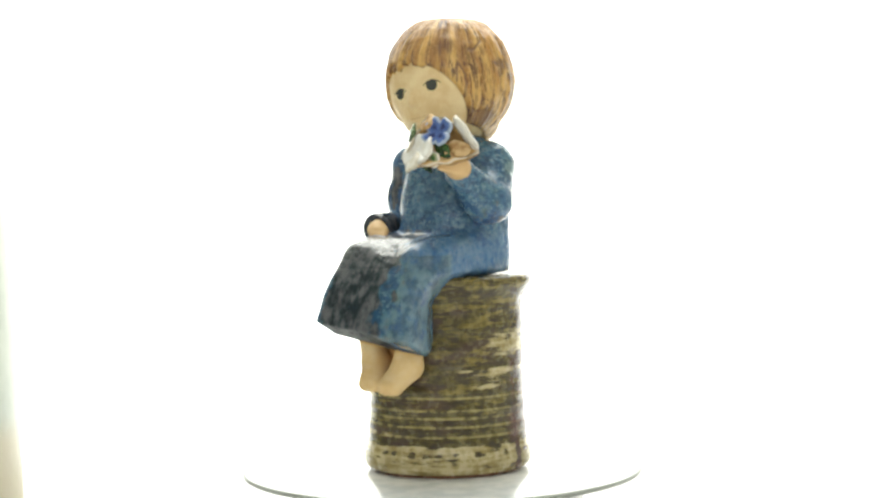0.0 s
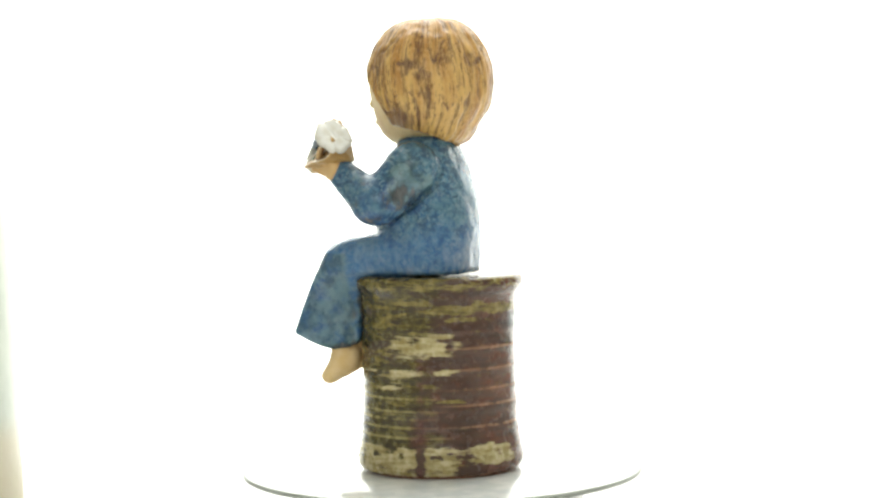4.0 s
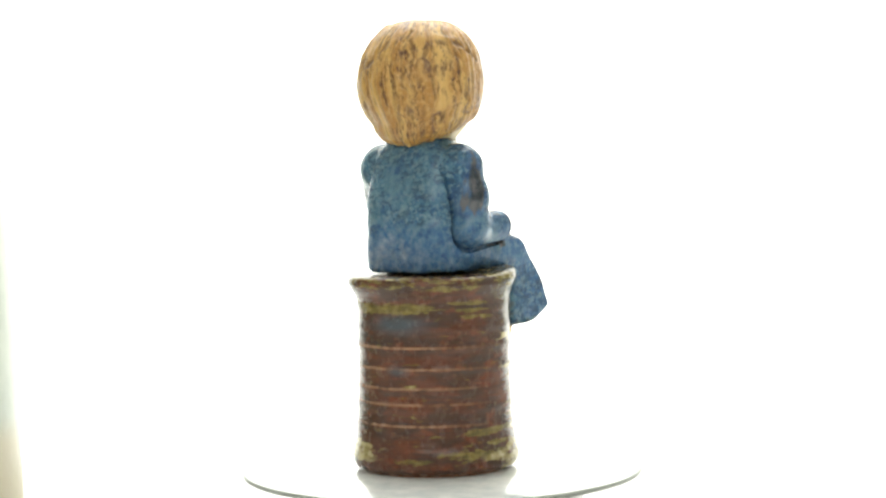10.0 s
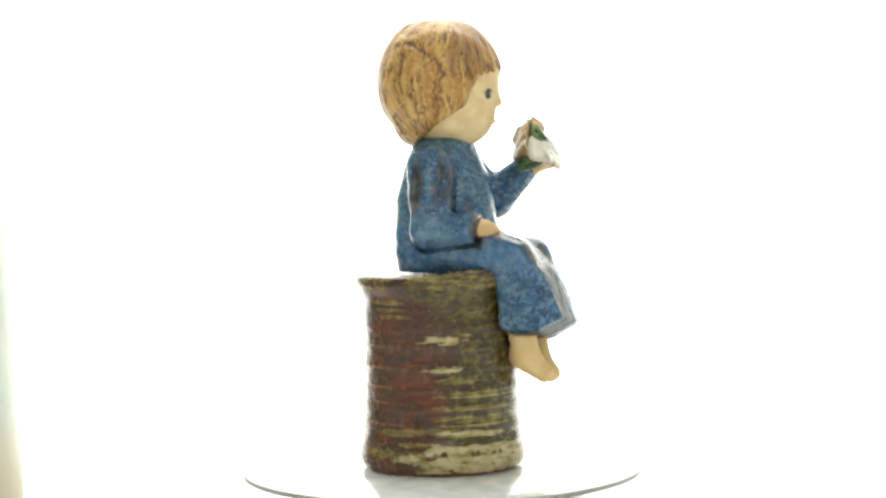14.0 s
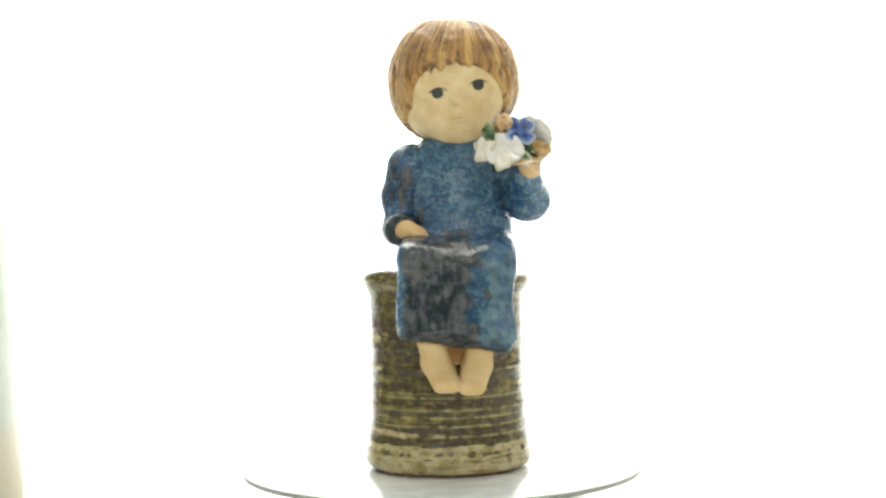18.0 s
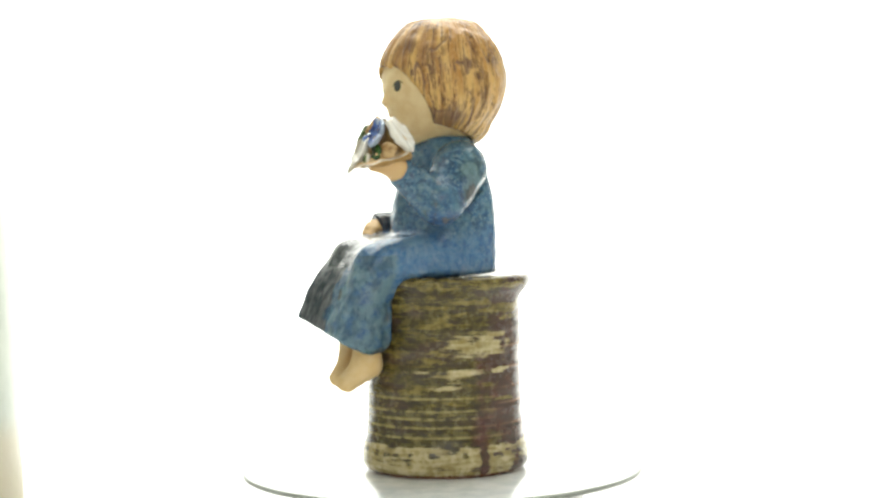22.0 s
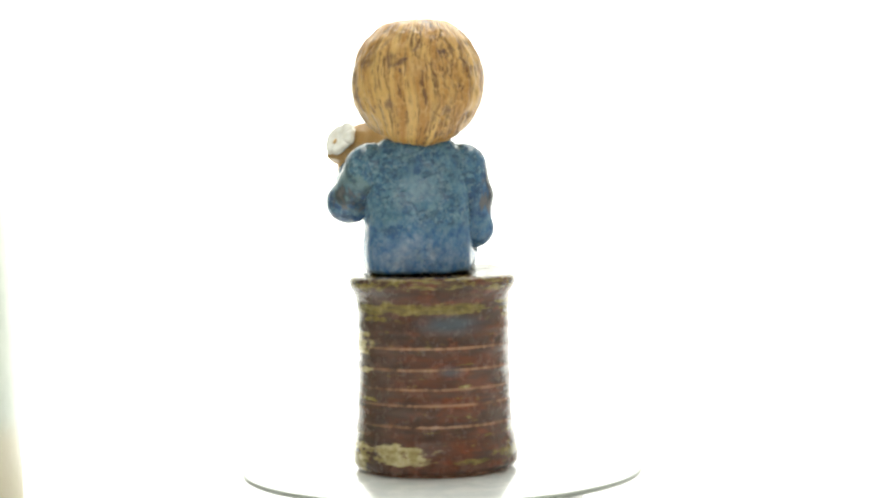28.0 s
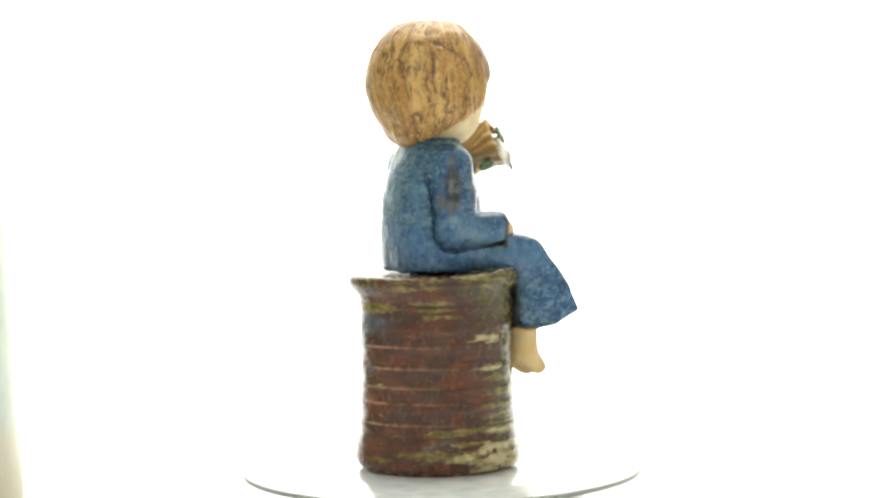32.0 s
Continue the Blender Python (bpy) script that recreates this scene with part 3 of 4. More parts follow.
def head_fields(p):
    q = head_space(p)
    r = p.copy()
    r[:, 2] = 190.4 + (p[:, 2] - 190.4) * np.where(p[:, 2] > 190.4, 0.955, 1.04)
    ball = ellipsoid(r, (8.7, -0.5, 190.4), (32.8, 30.9, 32.0))
    ball = smin(ball, ellipsoid(r, (8.4, 1.4, 190.9), (31.7, 30.1, 31.4)), 3.0)
    ball = smax(ball, p[:, 2] - 222.2 + 0.04 * (p[:, 0] - 9), 4.0)
    cheek = (8.7 - p[:, 0]) * 0.93 - (p[:, 1] + 0.7) * 0.36
    ball = smax(ball, cheek - 31.2, 6.0)
    hair = smin(ball, ellipsoid(p, (9.0, 11.0, 168.5), (19, 11.5, 9.0)), 3.0)
    jag = 4.6 * (lattice_noise(np.stack([q[:, 0] / 4.2, q[:, 0] * 0, q[:, 0] * 0], 1), 3) - 0.5) + 2.4 * (lattice_noise(np.stack([q[:, 0] / 1.9, q[:, 0] * 0, q[:, 0] * 0], 1), 4) - 0.5)
    tuft = q[:, 0] / 5.6 + 0.8 * lattice_noise(np.stack([q[:, 0] / 9, q[:, 0] * 0, q[:, 0] * 0], 1), 6)
    jag = 0.6 * jag + 2.6 * (np.abs(tuft % 1 - 0.5) * 2 - 0.5)
    z = p[:, 2]
    near = np.interp(z, [160, 162, 167, 174, 178.6, 187, 195, 198.5], [11, 8, 0.0, -11, -18.5, -22, -25.5, -28])
    far = np.interp(z, [160, 163.5, 166, 168.4, 170.2, 175.6, 180, 187, 196, 200], [16, 9, 2, -6, -12.2, -14.6, -17, -21, -26.5, -29])
    w = np.clip((p[:, 0] - 0.0) / 18, 0, 1)
    edge = near + (far - near) * w * w * (3 - 2 * w)
    open_face = np.maximum(q[:, 1] + HEAD[1] - edge, q[:, 2] - 7.2 - jag)
    hair = smax(hair, -open_face, 0.7)
    face = smax(ellipsoid(p, HEAD, (31.2, 29.6, 30.4)), cheek - 29.4, 6.0)
    face = smin(face, ellipsoid(p, (9.8, -12.2, 175.0), (16.0, 13.9, 15.0)), 5.0)
    nose = limb(p, (9.4, -27.8, 186.0), (9.2, -29.4, 181.0), 1.3, 2.3)
    face = smin(face, nose, 3.2)
    face = smax(face, -ellipsoid(p, (-0.8, -31.5, 186.0), (6.5, 4.0, 4.5)), 3.0)
    face = smax(face, -ellipsoid(p, (19.5, -32.2, 189.8), (6.5, 4.0, 4.5)), 3.0)
    lips = ellipsoid(p, (10.2, -26.0, 171.6), (5.0, 1.7, 1.3))
    face = smin(face, lips, 1.6)
    face = smax(face, -ellipsoid(p, (10.2, -27.2, 173.3), (4.4, 0.9, 0.4)), 0.8)
    return hair, face


def rounded(pts):
    """Cuts each corner of an outline once."""
    out = []
    for (ay, az), (by, bz) in zip(pts, pts[1:] + pts[:1]):
        out += [(0.75 * ay + 0.25 * by, 0.75 * az + 0.25 * bz), (0.25 * ay + 0.75 * by, 0.25 * az + 0.75 * bz)]
    return out


SKIRT = [(8, 100), (2, 118), (-16, 118), (-27, 117), (-38, 114.5), (-46, 108.6), (-52.8, 101), (-58.4, 91), (-62.4, 80), (-64.6, 74.6), (-65.0, 73.0), (-63.6, 71.8), (-58, 68.4), (-49, 64.0), (-36, 64.0), (-33.5, 70), (-33, 82), (-32.0, 92), (-29, 97.0), (-20, 97.6)]
SKIRT_SMOOTH = rounded(SKIRT)


def body_fields(p):
    x, y, z = p[:, 0], p[:, 1], p[:, 2]
    # torso
    hs = [95, 98, 106, 120, 133, 144, 152, 158, 161.5, 165]
    a = np.interp(z, hs, [25.6, 26.4, 26.9, 26.6, 26.2, 25.4, 24.4, 21.8, 18.6, 13.6])
    b = np.interp(z, hs, [22.6, 23.6, 24.2, 24.0, 22.8, 19.8, 16.9, 14.6, 13.0, 11.6])
    cy = np.interp(z, hs, [-2, -2, -2, -1.6, -1.2, -1, -1, -1, -1, -1])
    n = np.where(y < cy, 2.0, 3.0).astype(np.float32)
    q = ((np.abs(x - 10.1) / a) ** n + (np.abs(y - cy) / np.where(y < cy, b + 1.6, b)) ** n) ** (1 / n)
    torso = smax((q - 1) * np.minimum(a, b) * 0.9, np.maximum(97.3 - z, z - 164.6), 2.5)
    # skirt over lap and knees
    low = np.clip((108 - z) / 40, 0, 1)
    zz = z + (x - 6.5) * 0.16 * low
    prof = np.full(len(p), 40.0, np.float32)
    near = (y < 16) & (z < 126)
    shift = np.clip((-28 - y) / 12, 0, 1) * ((x - 6.5) * np.where(x > 6.5, 0.06, 0.08) - 0.8)
    prof[near] = outline_distance((y - shift)[near], zz[near], SKIRT_SMOOTH)
    half = np.interp(y, [-66, -50, -30, 0], [28.2, 27.6, 26.8, 26.2])
    side = np.abs(x - (6.9 + np.interp(y, [-60, -20], [0, 2.0]))) - half
    side = side + np.interp(y, [-64, -55, -46, -42, -36], [1.0, 3.0, 5.5, 8.0, 12.0]) * np.clip((99 - z) / 14, 0, 1) * np.clip((x - 8) / 10, 0, 1)
    skirt = smax(prof, side - 0.8, np.interp(z, [70, 88, 104], [2.5, 4.5, 7.0]))
    under = np.maximum(np.maximum(prof + 2.6, side + 2.6), zz - 70)
    skirt = smax(skirt, -under, 1.0)
    thighs = smin(limb(p, (-10.0, -6, 108.0), (-11.0, -42, 104.6), 10.0, 9.8), limb(p, (26.5, -6, 107.0), (23.0, -42, 104.0), 9.6, 9.2), 2.0)
    skirt = smin(skirt, thighs, 5.0)
    # sleeves
    right = smin(limb(p, (-13.2, -0.8, 149.0), (-18.6, -1.5, 119.5), 12.0, 9.2), limb(p, (-17.6, -0.5, 117.3), (-18.8, -24.0, 119.3), 8.7, 8.0), 4.0)
    right = smin(right, ellipsoid(p, (-17.4, -2.2, 134.0), (10.8, 10.2, 12.0)), 2.0)
    right = smax(right, -(y + 26.5 + 0.15 * (z - 119)), 1.2)
    left = smin(limb(p, (32.4, -1.0, 148.0), (43.0, -13.6, 132.8), 13.6, 10.8), limb(p, (43.8, -17.5, 132.6), (41.0, -32.4, 146.0), 10.2, 7.4), 5.0)
    trunk = smin(torso, skirt, 3.0)
    # a shallow crease where each arm lies against the trunk
    for arm, depth in ((right, 2.6), (left, 1.6)):
        trunk = np.maximum(trunk, np.minimum(1.4 - arm, trunk + depth * np.interp(z, [124, 140, 153], [1.0, 0.55, 0.0]).astype(np.float32)))
    dress = np.minimum(smin(trunk, left, 0.8), right)
    dress = smax(dress, -ellipsoid(p, HEAD, (10.0, 9.0, 30.0)), 1.0)
    # bare arms end in small closed shapes; legs and feet
    skin = smin(limb(p, (-18.5, -22, 119.5), (-15.5, -28.0, 119.2), 5.0, 4.4), ellipsoid(p, (-13.2, -30.2, 118.4), (5.4, 4.4, 3.3)), 2.5)
    for k in range(4):
        skin = smin(skin, limb(p, (-15.5 + 2.2 * k, -30.0, 119.6 - 0.3 * k), (-12.6 + 1.9 * k, -34.6 + 0.5 * k, 117.2 - 0.3 * k), 1.7, 1.3), 0.8)
    palm = smin(limb(p, (40.5, -28, 144.6), (43.0, -36, 148.0), 4.6, 4.8), limb(p, (43.0, -36, 148.0), (40.5, -45, 150.5), 4.6, 3.2), 3.5)
    for k in range(4):
        finger = limb(p, (46.6, -36.5, 146.0 + 2.6 * k), (41.5 + 0.6 * k, -48.5 + 0.8 * k, 148.9 + 2.0 * k), 1.75, 1.3)
        palm = smin(palm, finger, 0.6)
    skin = np.minimum(skin, palm)
    for lx, fx, dz in ((-7.6, 1.0, 0.0), (19.4, 12.9, -1.2)):
        leg = limb(p, (lx, -42.5, 76), (lx * 0.5 + fx * 0.5, -45.2, 56.5 + dz), 7.2, 6.5)
        foot = np.full(len(p), 40.0, np.float32)
        for side in (-2.6, 2.6):
            foot = smin(foot, limb(p, (lx * 0.45 + fx * 0.55 + side * 0.4, -43.5, 56 + dz), (fx + side, -53.6, 46.9 + dz), 6.4, 4.1), 3.0)
        leg = smin(leg, foot, 3.0)
        skin = np.minimum(skin, leg)
        # Web between the legs, added to carry the brown shade painted there.
        skin = np.minimum(skin, ellipsoid(p, (6.8, -38.0, 64.0), (8.5, 3.6, 9.5)))
        for k in range(5):
            toe = ellipsoid(p, (fx - 4.2 + 2.1 * k, -55.8 + 0.35 * (k - 2) ** 2 * 0.7, 46.0 + dz), (1.25, 1.7, 1.6))
            skin = smin(skin, toe, 0.9)
    return dress, skin


def push(v, field, amount):
    """Moves points along the way their surface faces."""
    e = np.eye(3, dtype=np.float32) * 0.3
    g = np.stack([field(v + e[k]) - field(v - e[k]) for k in range(3)], 1)
    g /= np.linalg.norm(g, axis=1, keepdims=True) + 1e-6
    return (v + g * amount[:, None]).astype(np.float32)


def figure_mesh():
    def head(p):
        hair, face = head_fields(p)
        return np.minimum(hair, face)

    def body(p):
        dress, skin = body_fields(p)
        return np.minimum(dress, skin)

    hv, hf = surface_of(head, (-26, -36, 156), (45, 34, 225), 0.75)
    bv, bf = surface_of(body, (-34, -70, 40), (58, 26, 166), 0.85)
    hair, face = head_fields(hv)
    q = hv - np.array([HEAD[0], HEAD[1] - 3.0, HEAD[2]])
    hor = np.hypot(q[:, 0], q[:, 1]) + 1e-3
    turn = 0.05 * np.sin(q[:, 2] / 9.0) - 0.0015 * q[:, 2]
    bend = (fractal(hv / 9.0, 17) - 0.5) * np.clip(0.3 - q[:, 0] / 40, 0.12, 0.5)
    ang = np.arctan2(q[:, 1], q[:, 0]) + turn + bend
    furrow = np.abs(lattice_noise(np.stack([np.cos(ang) * 5.2, np.sin(ang) * 5.2, q[:, 2] / 26], 1), 18) - 0.5)
    furrow = -0.8 * np.clip(1 - furrow / 0.055, 0, 1) * np.clip(hor / 16 - 0.3, 0, 1) * np.clip((lattice_noise(hv / 7.0, 19) - 0.32) * 8, 0, 1)
    comb = lattice_noise(np.stack([q[:, 0] / hor * 31 / 2.3, q[:, 1] / hor * 31 / 2.3, q[:, 2] / 16], 1), 8)
    lump = fractal(hv / 5.0, 9)
    hv = push(hv, head, np.where(hair < face, 1.0 * (comb - 0.5) * np.clip(hor / 14, 0, 1) + 1.3 * (lump - 0.5) + furrow, 0.0))
    furrow_depth = np.clip(-furrow / 0.8, 0, 1)
    dress, skin = body_fields(bv)
    bv = push(bv, body, np.where(dress < skin, 0.6 * (fractal(bv / 4.0, 11) - 0.5) + 0.9 * (lattice_noise(bv / 9.0, 12) - 0.5), 0.25 * (fractal(bv / 4.0, 13) - 0.5)))
    v = np.concatenate([hv, bv])
    f = np.concatenate([hf, bf + len(hv)])
    hair, face = head_fields(hv)
    dress, skin = body_fields(bv)
    nh, nb = len(hv), len(bv)
    hair_sd = np.concatenate([np.clip(hair - face, -2, 2), np.full(nb, 2.0)])
    dress_sd = np.concatenate([np.full(nh, 2.0), np.clip(dress - skin, -2, 2)])
    # eyes: a dark round iris under a fine lid line
    q = head_space(hv)
    eye = np.full(nh, 3.0)
    for ex, ez in ((-9.9, -4.4), (10.2, -4.2)):
        dx, dz = q[:, 0] - ex, q[:, 2] - ez
        iris = np.maximum(np.hypot(dx / 1.1, dz) - 2.55, dz - 2.3 + dx * dx * 0.05)
        lid = np.maximum(np.abs(dz - 2.4 + dx * dx * 0.095) - 0.42, np.abs(dx) - 4.7)
        d = np.minimum(iris, lid)
        eye = np.minimum(eye, np.where(q[:, 1] < -10, d, 3.0))
    lx, lz = q[:, 0] + 1.2, q[:, 2] + 17.8
    lip = np.where(q[:, 1] < -10, np.maximum(np.abs(lz - 0.02 * lx * lx) - 0.42 + 0.05 * np.abs(lx), np.abs(lx) - 4.4), 3.0)
    eye_sd = np.concatenate([np.where(hair - face < 0, 3.0, eye), np.full(nb, 3.0)])
    d = v - np.array([HEAD[0], HEAD[1] - 3.0, HEAD[2]])
    hor = np.hypot(d[:, 0], d[:, 1]) + 1e-3
    turn = 0.05 * np.sin(d[:, 2] / 9.0) - 0.0015 * d[:, 2]
    cu, cv = (d[:, 0] * np.cos(turn) - d[:, 1] * np.sin(turn)) / hor, (d[:, 0] * np.sin(turn) + d[:, 1] * np.cos(turn)) / hor
    lock = np.stack([cu * 31, cv * 31, d[:, 2] * 0.10], 1)
    tangle = 0.5 + 1.7 * np.clip((4 - d[:, 0]) / 16, 0, 1) * np.clip((d[:, 1] + 16) / 10, 0, 1)
    lock = lock + np.stack([fractal(v / 7.0, 40 + k) - 0.5 for k in range(3)], 1) * tangle[:, None] * 2.2
    lock = lock * MM
    front = np.clip((-d[:, 1] - 2) / 12, 0, 1) * np.clip((d[:, 2] - 2) / 8, 0, 1)
    x, y, z = bv[:, 0], bv[:, 1], bv[:, 2]
    # dark glaze brushed over the front of the lap, the neck side and one sleeve
    ragged = fractal(np.stack([x / 7, y / 7, z / 11], 1), 31) - 0.5
    lap = 0.9 * np.clip((-y - 20) / 14, 0, 1) * np.clip(1.25 - (np.maximum(x - 2.0 + 30 * ragged, -x * 0.6 - 1.0) / 18) ** 2, 0, 1) * (z < 119) * np.clip((x + 21.5) / 6, 0, 1)
    lap = np.maximum(lap, 0.30 * np.clip((-y - 24) / 14, 0, 1) * np.clip(1.4 - ((x - 6) / 21) ** 2, 0, 1) * (z < 116))
    reach = np.clip((z - 121 + 14 * ragged) / 14, 0, 1) * np.clip((161 - z + 16 * ragged) / 16, 0, 1)
    sleeve = reach * np.maximum(0.95 * np.exp(-((y - 3.0 - 4 * ragged) / 5.0) ** 2), 0.72 * np.exp(-((y + 10.5 - 5 * ragged) / 4.4) ** 2)) * (x < -12)
    cuff = np.clip(1.35 - np.hypot((y + 22) / 9, (z - 119) / 12), 0, 1) * (x < -8) * np.clip((x + 25) / 7, 0, 1)
    elbow = 0.75 * np.clip(1.2 - np.hypot((y + 2) / 9, (z - 136) / 10), 0, 1) * (x > 36)
    elbow = np.maximum(elbow, 0.55 * np.clip(1.2 - np.hypot((y + 16) / 14, (z - 124) / 6), 0, 1) * (x > 33))
    band = 1.1 * np.clip(1.2 - np.abs(y + 26.6) / 2.6, 0, 1) * (np.hypot(x + 19.4, z - 119.3) < 10.5)
    hem = 0.62 * np.clip((68.5 - (z + (x - 6.5) * 0.16 * np.clip((108 - z) / 40, 0, 1))) / 3, 0, 1)
    chest = 0.20 * np.clip((-y - 6) / 8, 0, 1) * np.clip((z - 108) / 8, 0, 1)
    dark = np.maximum.reduce([lap * 1.1, chest, sleeve, cuff * 1.1, elbow, band, hem])
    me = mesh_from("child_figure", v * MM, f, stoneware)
    sage = np.clip(1.25 - np.sqrt(((y - 1) / 12) ** 2 + ((z - 141) / 16) ** 2), 0, 1) * (x > 31)
    sage = np.maximum(sage, 0.42 * np.clip(1.2 - np.abs(y + 24) / 14, 0, 1) * (x > 36) * (z > 124))
    sage = np.maximum(sage, 0.45 * np.clip((z - 152) / 8, 0, 1))
    sage = np.maximum(sage, 0.7 * np.clip((x - 17) / 7, 0, 1) * np.clip((-y - 30) / 8, 0, 1) * (z < 108))
    crackle = np.maximum(np.clip((-6 - x) / 6, 0, 1) * np.clip((104 - z) / 6, 0, 1), 0.55 * np.clip((-y - 10) / 8, 0, 1) * np.clip((z - 112) / 8, 0, 1))
    set_attr(me, "crackle", np.concatenate([np.zeros(nh), crackle]))
    # pale thin glaze low on the seat and back
    worn = np.clip((y - 4) / 12, 0, 1) * np.clip(1.25 - np.abs(z - 107) / 15 - np.abs(x - 18) / 40, 0, 1)
    set_attr(me, "worn", np.concatenate([np.zeros(nh), worn]))
    set_attr(me, "lap", np.concatenate([np.zeros(nh), np.clip(lap, 0, 1)]))
    set_attr(me, "sage", np.concatenate([np.zeros(nh), sage]))
    set_attr(me, "hair_sd", hair_sd)
    set_attr(me, "dress_sd", dress_sd)
    set_attr(me, "eye_sd", eye_sd)
    set_attr(me, "fringe", front)
    toes = np.full(nb, 3.0)
    for fx, dz in ((1.0, 0.0), (12.9, -1.2)):
        for k in range(4):
            toes = np.minimum(toes, np.maximum(np.abs(x - fx + 3.15 - 2.1 * k) - 0.05, np.maximum(np.abs(z - 47.0 - dz) - 1.7, y + 51)))
    set_attr(me, "lip_sd", np.concatenate([lip, toes]))
    nose_tip = 0.35 * np.clip(1 - np.linalg.norm(hv - np.array((9.6, -30, 180.5)), axis=1) / 5, 0, 1)
    # Brown painted as shade: skin meeting the dress, gap between legs, right hand.
    hem_shade = np.clip((1.7 - (dress - skin)) / 1.2, 0, 1) * 0.8
    shin_shade = np.clip(1.3 - np.hypot((x - 6.5) / 6.0, (z - 61) / 9), 0, 1)
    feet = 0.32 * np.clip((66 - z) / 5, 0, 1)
    set_attr(me, "blush_and_shade", np.concatenate([nose_tip, np.maximum.reduce([hem_shade, feet, 0.5 * (x < -5) * np.clip((-y - 24) / 3, 0, 1) * (z > 111), shin_shade, 0.55 * np.clip((x - 37) / 4, 0, 1) * np.clip((-y - 29) / 4, 0, 1)])]))
    brushed = np.zeros(len(v))
    for at, r in (((23, -21, 206), 9), ((36, -6, 172), 13), ((29, -12, 172), 13), ((-9, -18, 206), 7), ((-4, 27, 176), 5), ((24, 24, 180), 5)):
        brushed = np.maximum(brushed, np.clip(1 - np.linalg.norm(v - np.array(at), axis=1) / r, 0, 1))
    brushed[:nh] = np.maximum(brushed[:nh], 0.9 * furrow_depth)
    set_attr(me, "hair_dark", brushed)
    set_attr(me, "dark_glaze", np.concatenate([np.zeros(nh), dark]))
    set_attr(me, "lock", lock, True)
    return me


ornament = tagged(new("ceramic_ornament"), "glazed stoneware child in blue seated on a brown ribbed drum", "ornament")
part("pedestal", pedestal_mesh(), ornament, "brown and olive streaked stoneware drum with throwing rings")
part("child_figure", figure_mesh(), ornament, "seated clay child with ochre hair and mottled blue glazed dress")


# ---------------------------------------------------------------- posy
def glazed(name, a, b, rough=0.25):
    m = Nodes(name)
    n = m.noise(m.coord(), 260, 4, 0.6)
    f = m.noise(m.coord(), 1100, 3, 0.6)
    m.out(Base_Color=m.mix(m.ramp(n, 0.36, 0.64), a, b), Roughness=m.ramp(f, 0.3, 0.7, rough * 0.8, rough * 1.3), Normal=m.bump(f, 0.2, 0.0003), IOR=1.5)
    return m.mat


def rimmed(name, heart, body, rim, rough=0.2):
    """Glaze that runs thin and pale over the raised edge of a petal."""
    m = Nodes(name)
    n = m.noise(m.coord(), 320, 4, 0.6)
    edge = m.math("ADD", m.attr("rim"), m.math("MULTIPLY", m.math("SUBTRACT", n, 0.5), 0.55))
    col = m.mix(m.ramp(edge, 0.15, 0.5), heart, body)
    col = m.mix(m.ramp(edge, 0.62, 0.95), col, rim)
    m.out(Base_Color=col, Roughness=rough, Normal=m.bump(n, 0.25, 0.0005), IOR=1.5)
    return m.mat


petal_blue = rimmed("blue_petal_glaze", srgb(34, 50, 104), srgb(74, 100, 160), srgb(170, 184, 204))
sheath_glaze = rimmed("tan_clay_with_pale_rim", srgb(162, 128, 78), srgb(196, 160, 104), srgb(208, 198, 180), 0.4)
leaf_mixed = rimmed("cream_and_green_leaf_glaze", srgb(52, 88, 44), srgb(150, 156, 122), srgb(214, 206, 190))
petal_white = rimmed("white_petal_glaze", srgb(220, 217, 208), srgb(228, 227, 222), srgb(216, 212, 202), 0.15)
petal_cream = rimmed("cream_petal_glaze", srgb(218, 212, 196), srgb(228, 223, 212), srgb(200, 192, 172), 0.2)
leaf_green = glazed("green_leaf_glaze", srgb(40, 66, 34), srgb(112, 130, 92))
clay_tan = glazed("bare_tan_clay", srgb(158, 118, 70), srgb(206, 174, 126), 0.5)
leaf_deep = glazed("deep_green_glaze", srgb(24, 44, 20), srgb(64, 96, 44))


def petal_shape(seed, length, width, thick, curl, ruffle, square=2.0):
    """A thick rounded petal along +x, cupped towards +z, with an uneven rim."""
    nu, nv = 14, 28
    v, f = [], []
    rnd = random.Random(seed)
    ph = [rnd.uniform(0, 6.28) for _ in range(3)]
    for side in (1, -1):
        for i in range(nu + 1):
            r = i / nu
            for j in range(nv):
                a = 2 * math.pi * j / nv
                rr = r * (1 + 0.10 * ruffle * math.sin(3 * a + ph[0]) + 0.07 * ruffle * math.sin(5 * a + ph[1]))
                rr *= (abs(math.cos(a)) ** square + abs(math.sin(a)) ** square) ** (-1 / square)
                px, py = length * (0.5 + 0.5 * rr * math.cos(a)), width * 0.5 * rr * math.sin(a) * (0.85 + 0.15 * math.cos(a))
                pz = curl * (px / length) ** 2 * length + 0.25 * curl * abs(py) + ruffle * 0.06 * width * r * r * math.sin(4 * a + ph[2])
                pz += side * 0.5 * thick * math.sqrt(max(0.0, 1 - r ** 3))
                v.append((px, py, pz))
    off = (nu + 1) * nv
    for s in (0, 1):
        for i in range(nu):
            for j in range(nv):
                q = [s * off + i * nv + j, s * off + (i + 1) * nv + j, s * off + (i + 1) * nv + (j + 1) % nv, s * off + i * nv + (j + 1) % nv]
                f.append(q if s == 0 else q[::-1])
    return np.array(v), np.array(f)


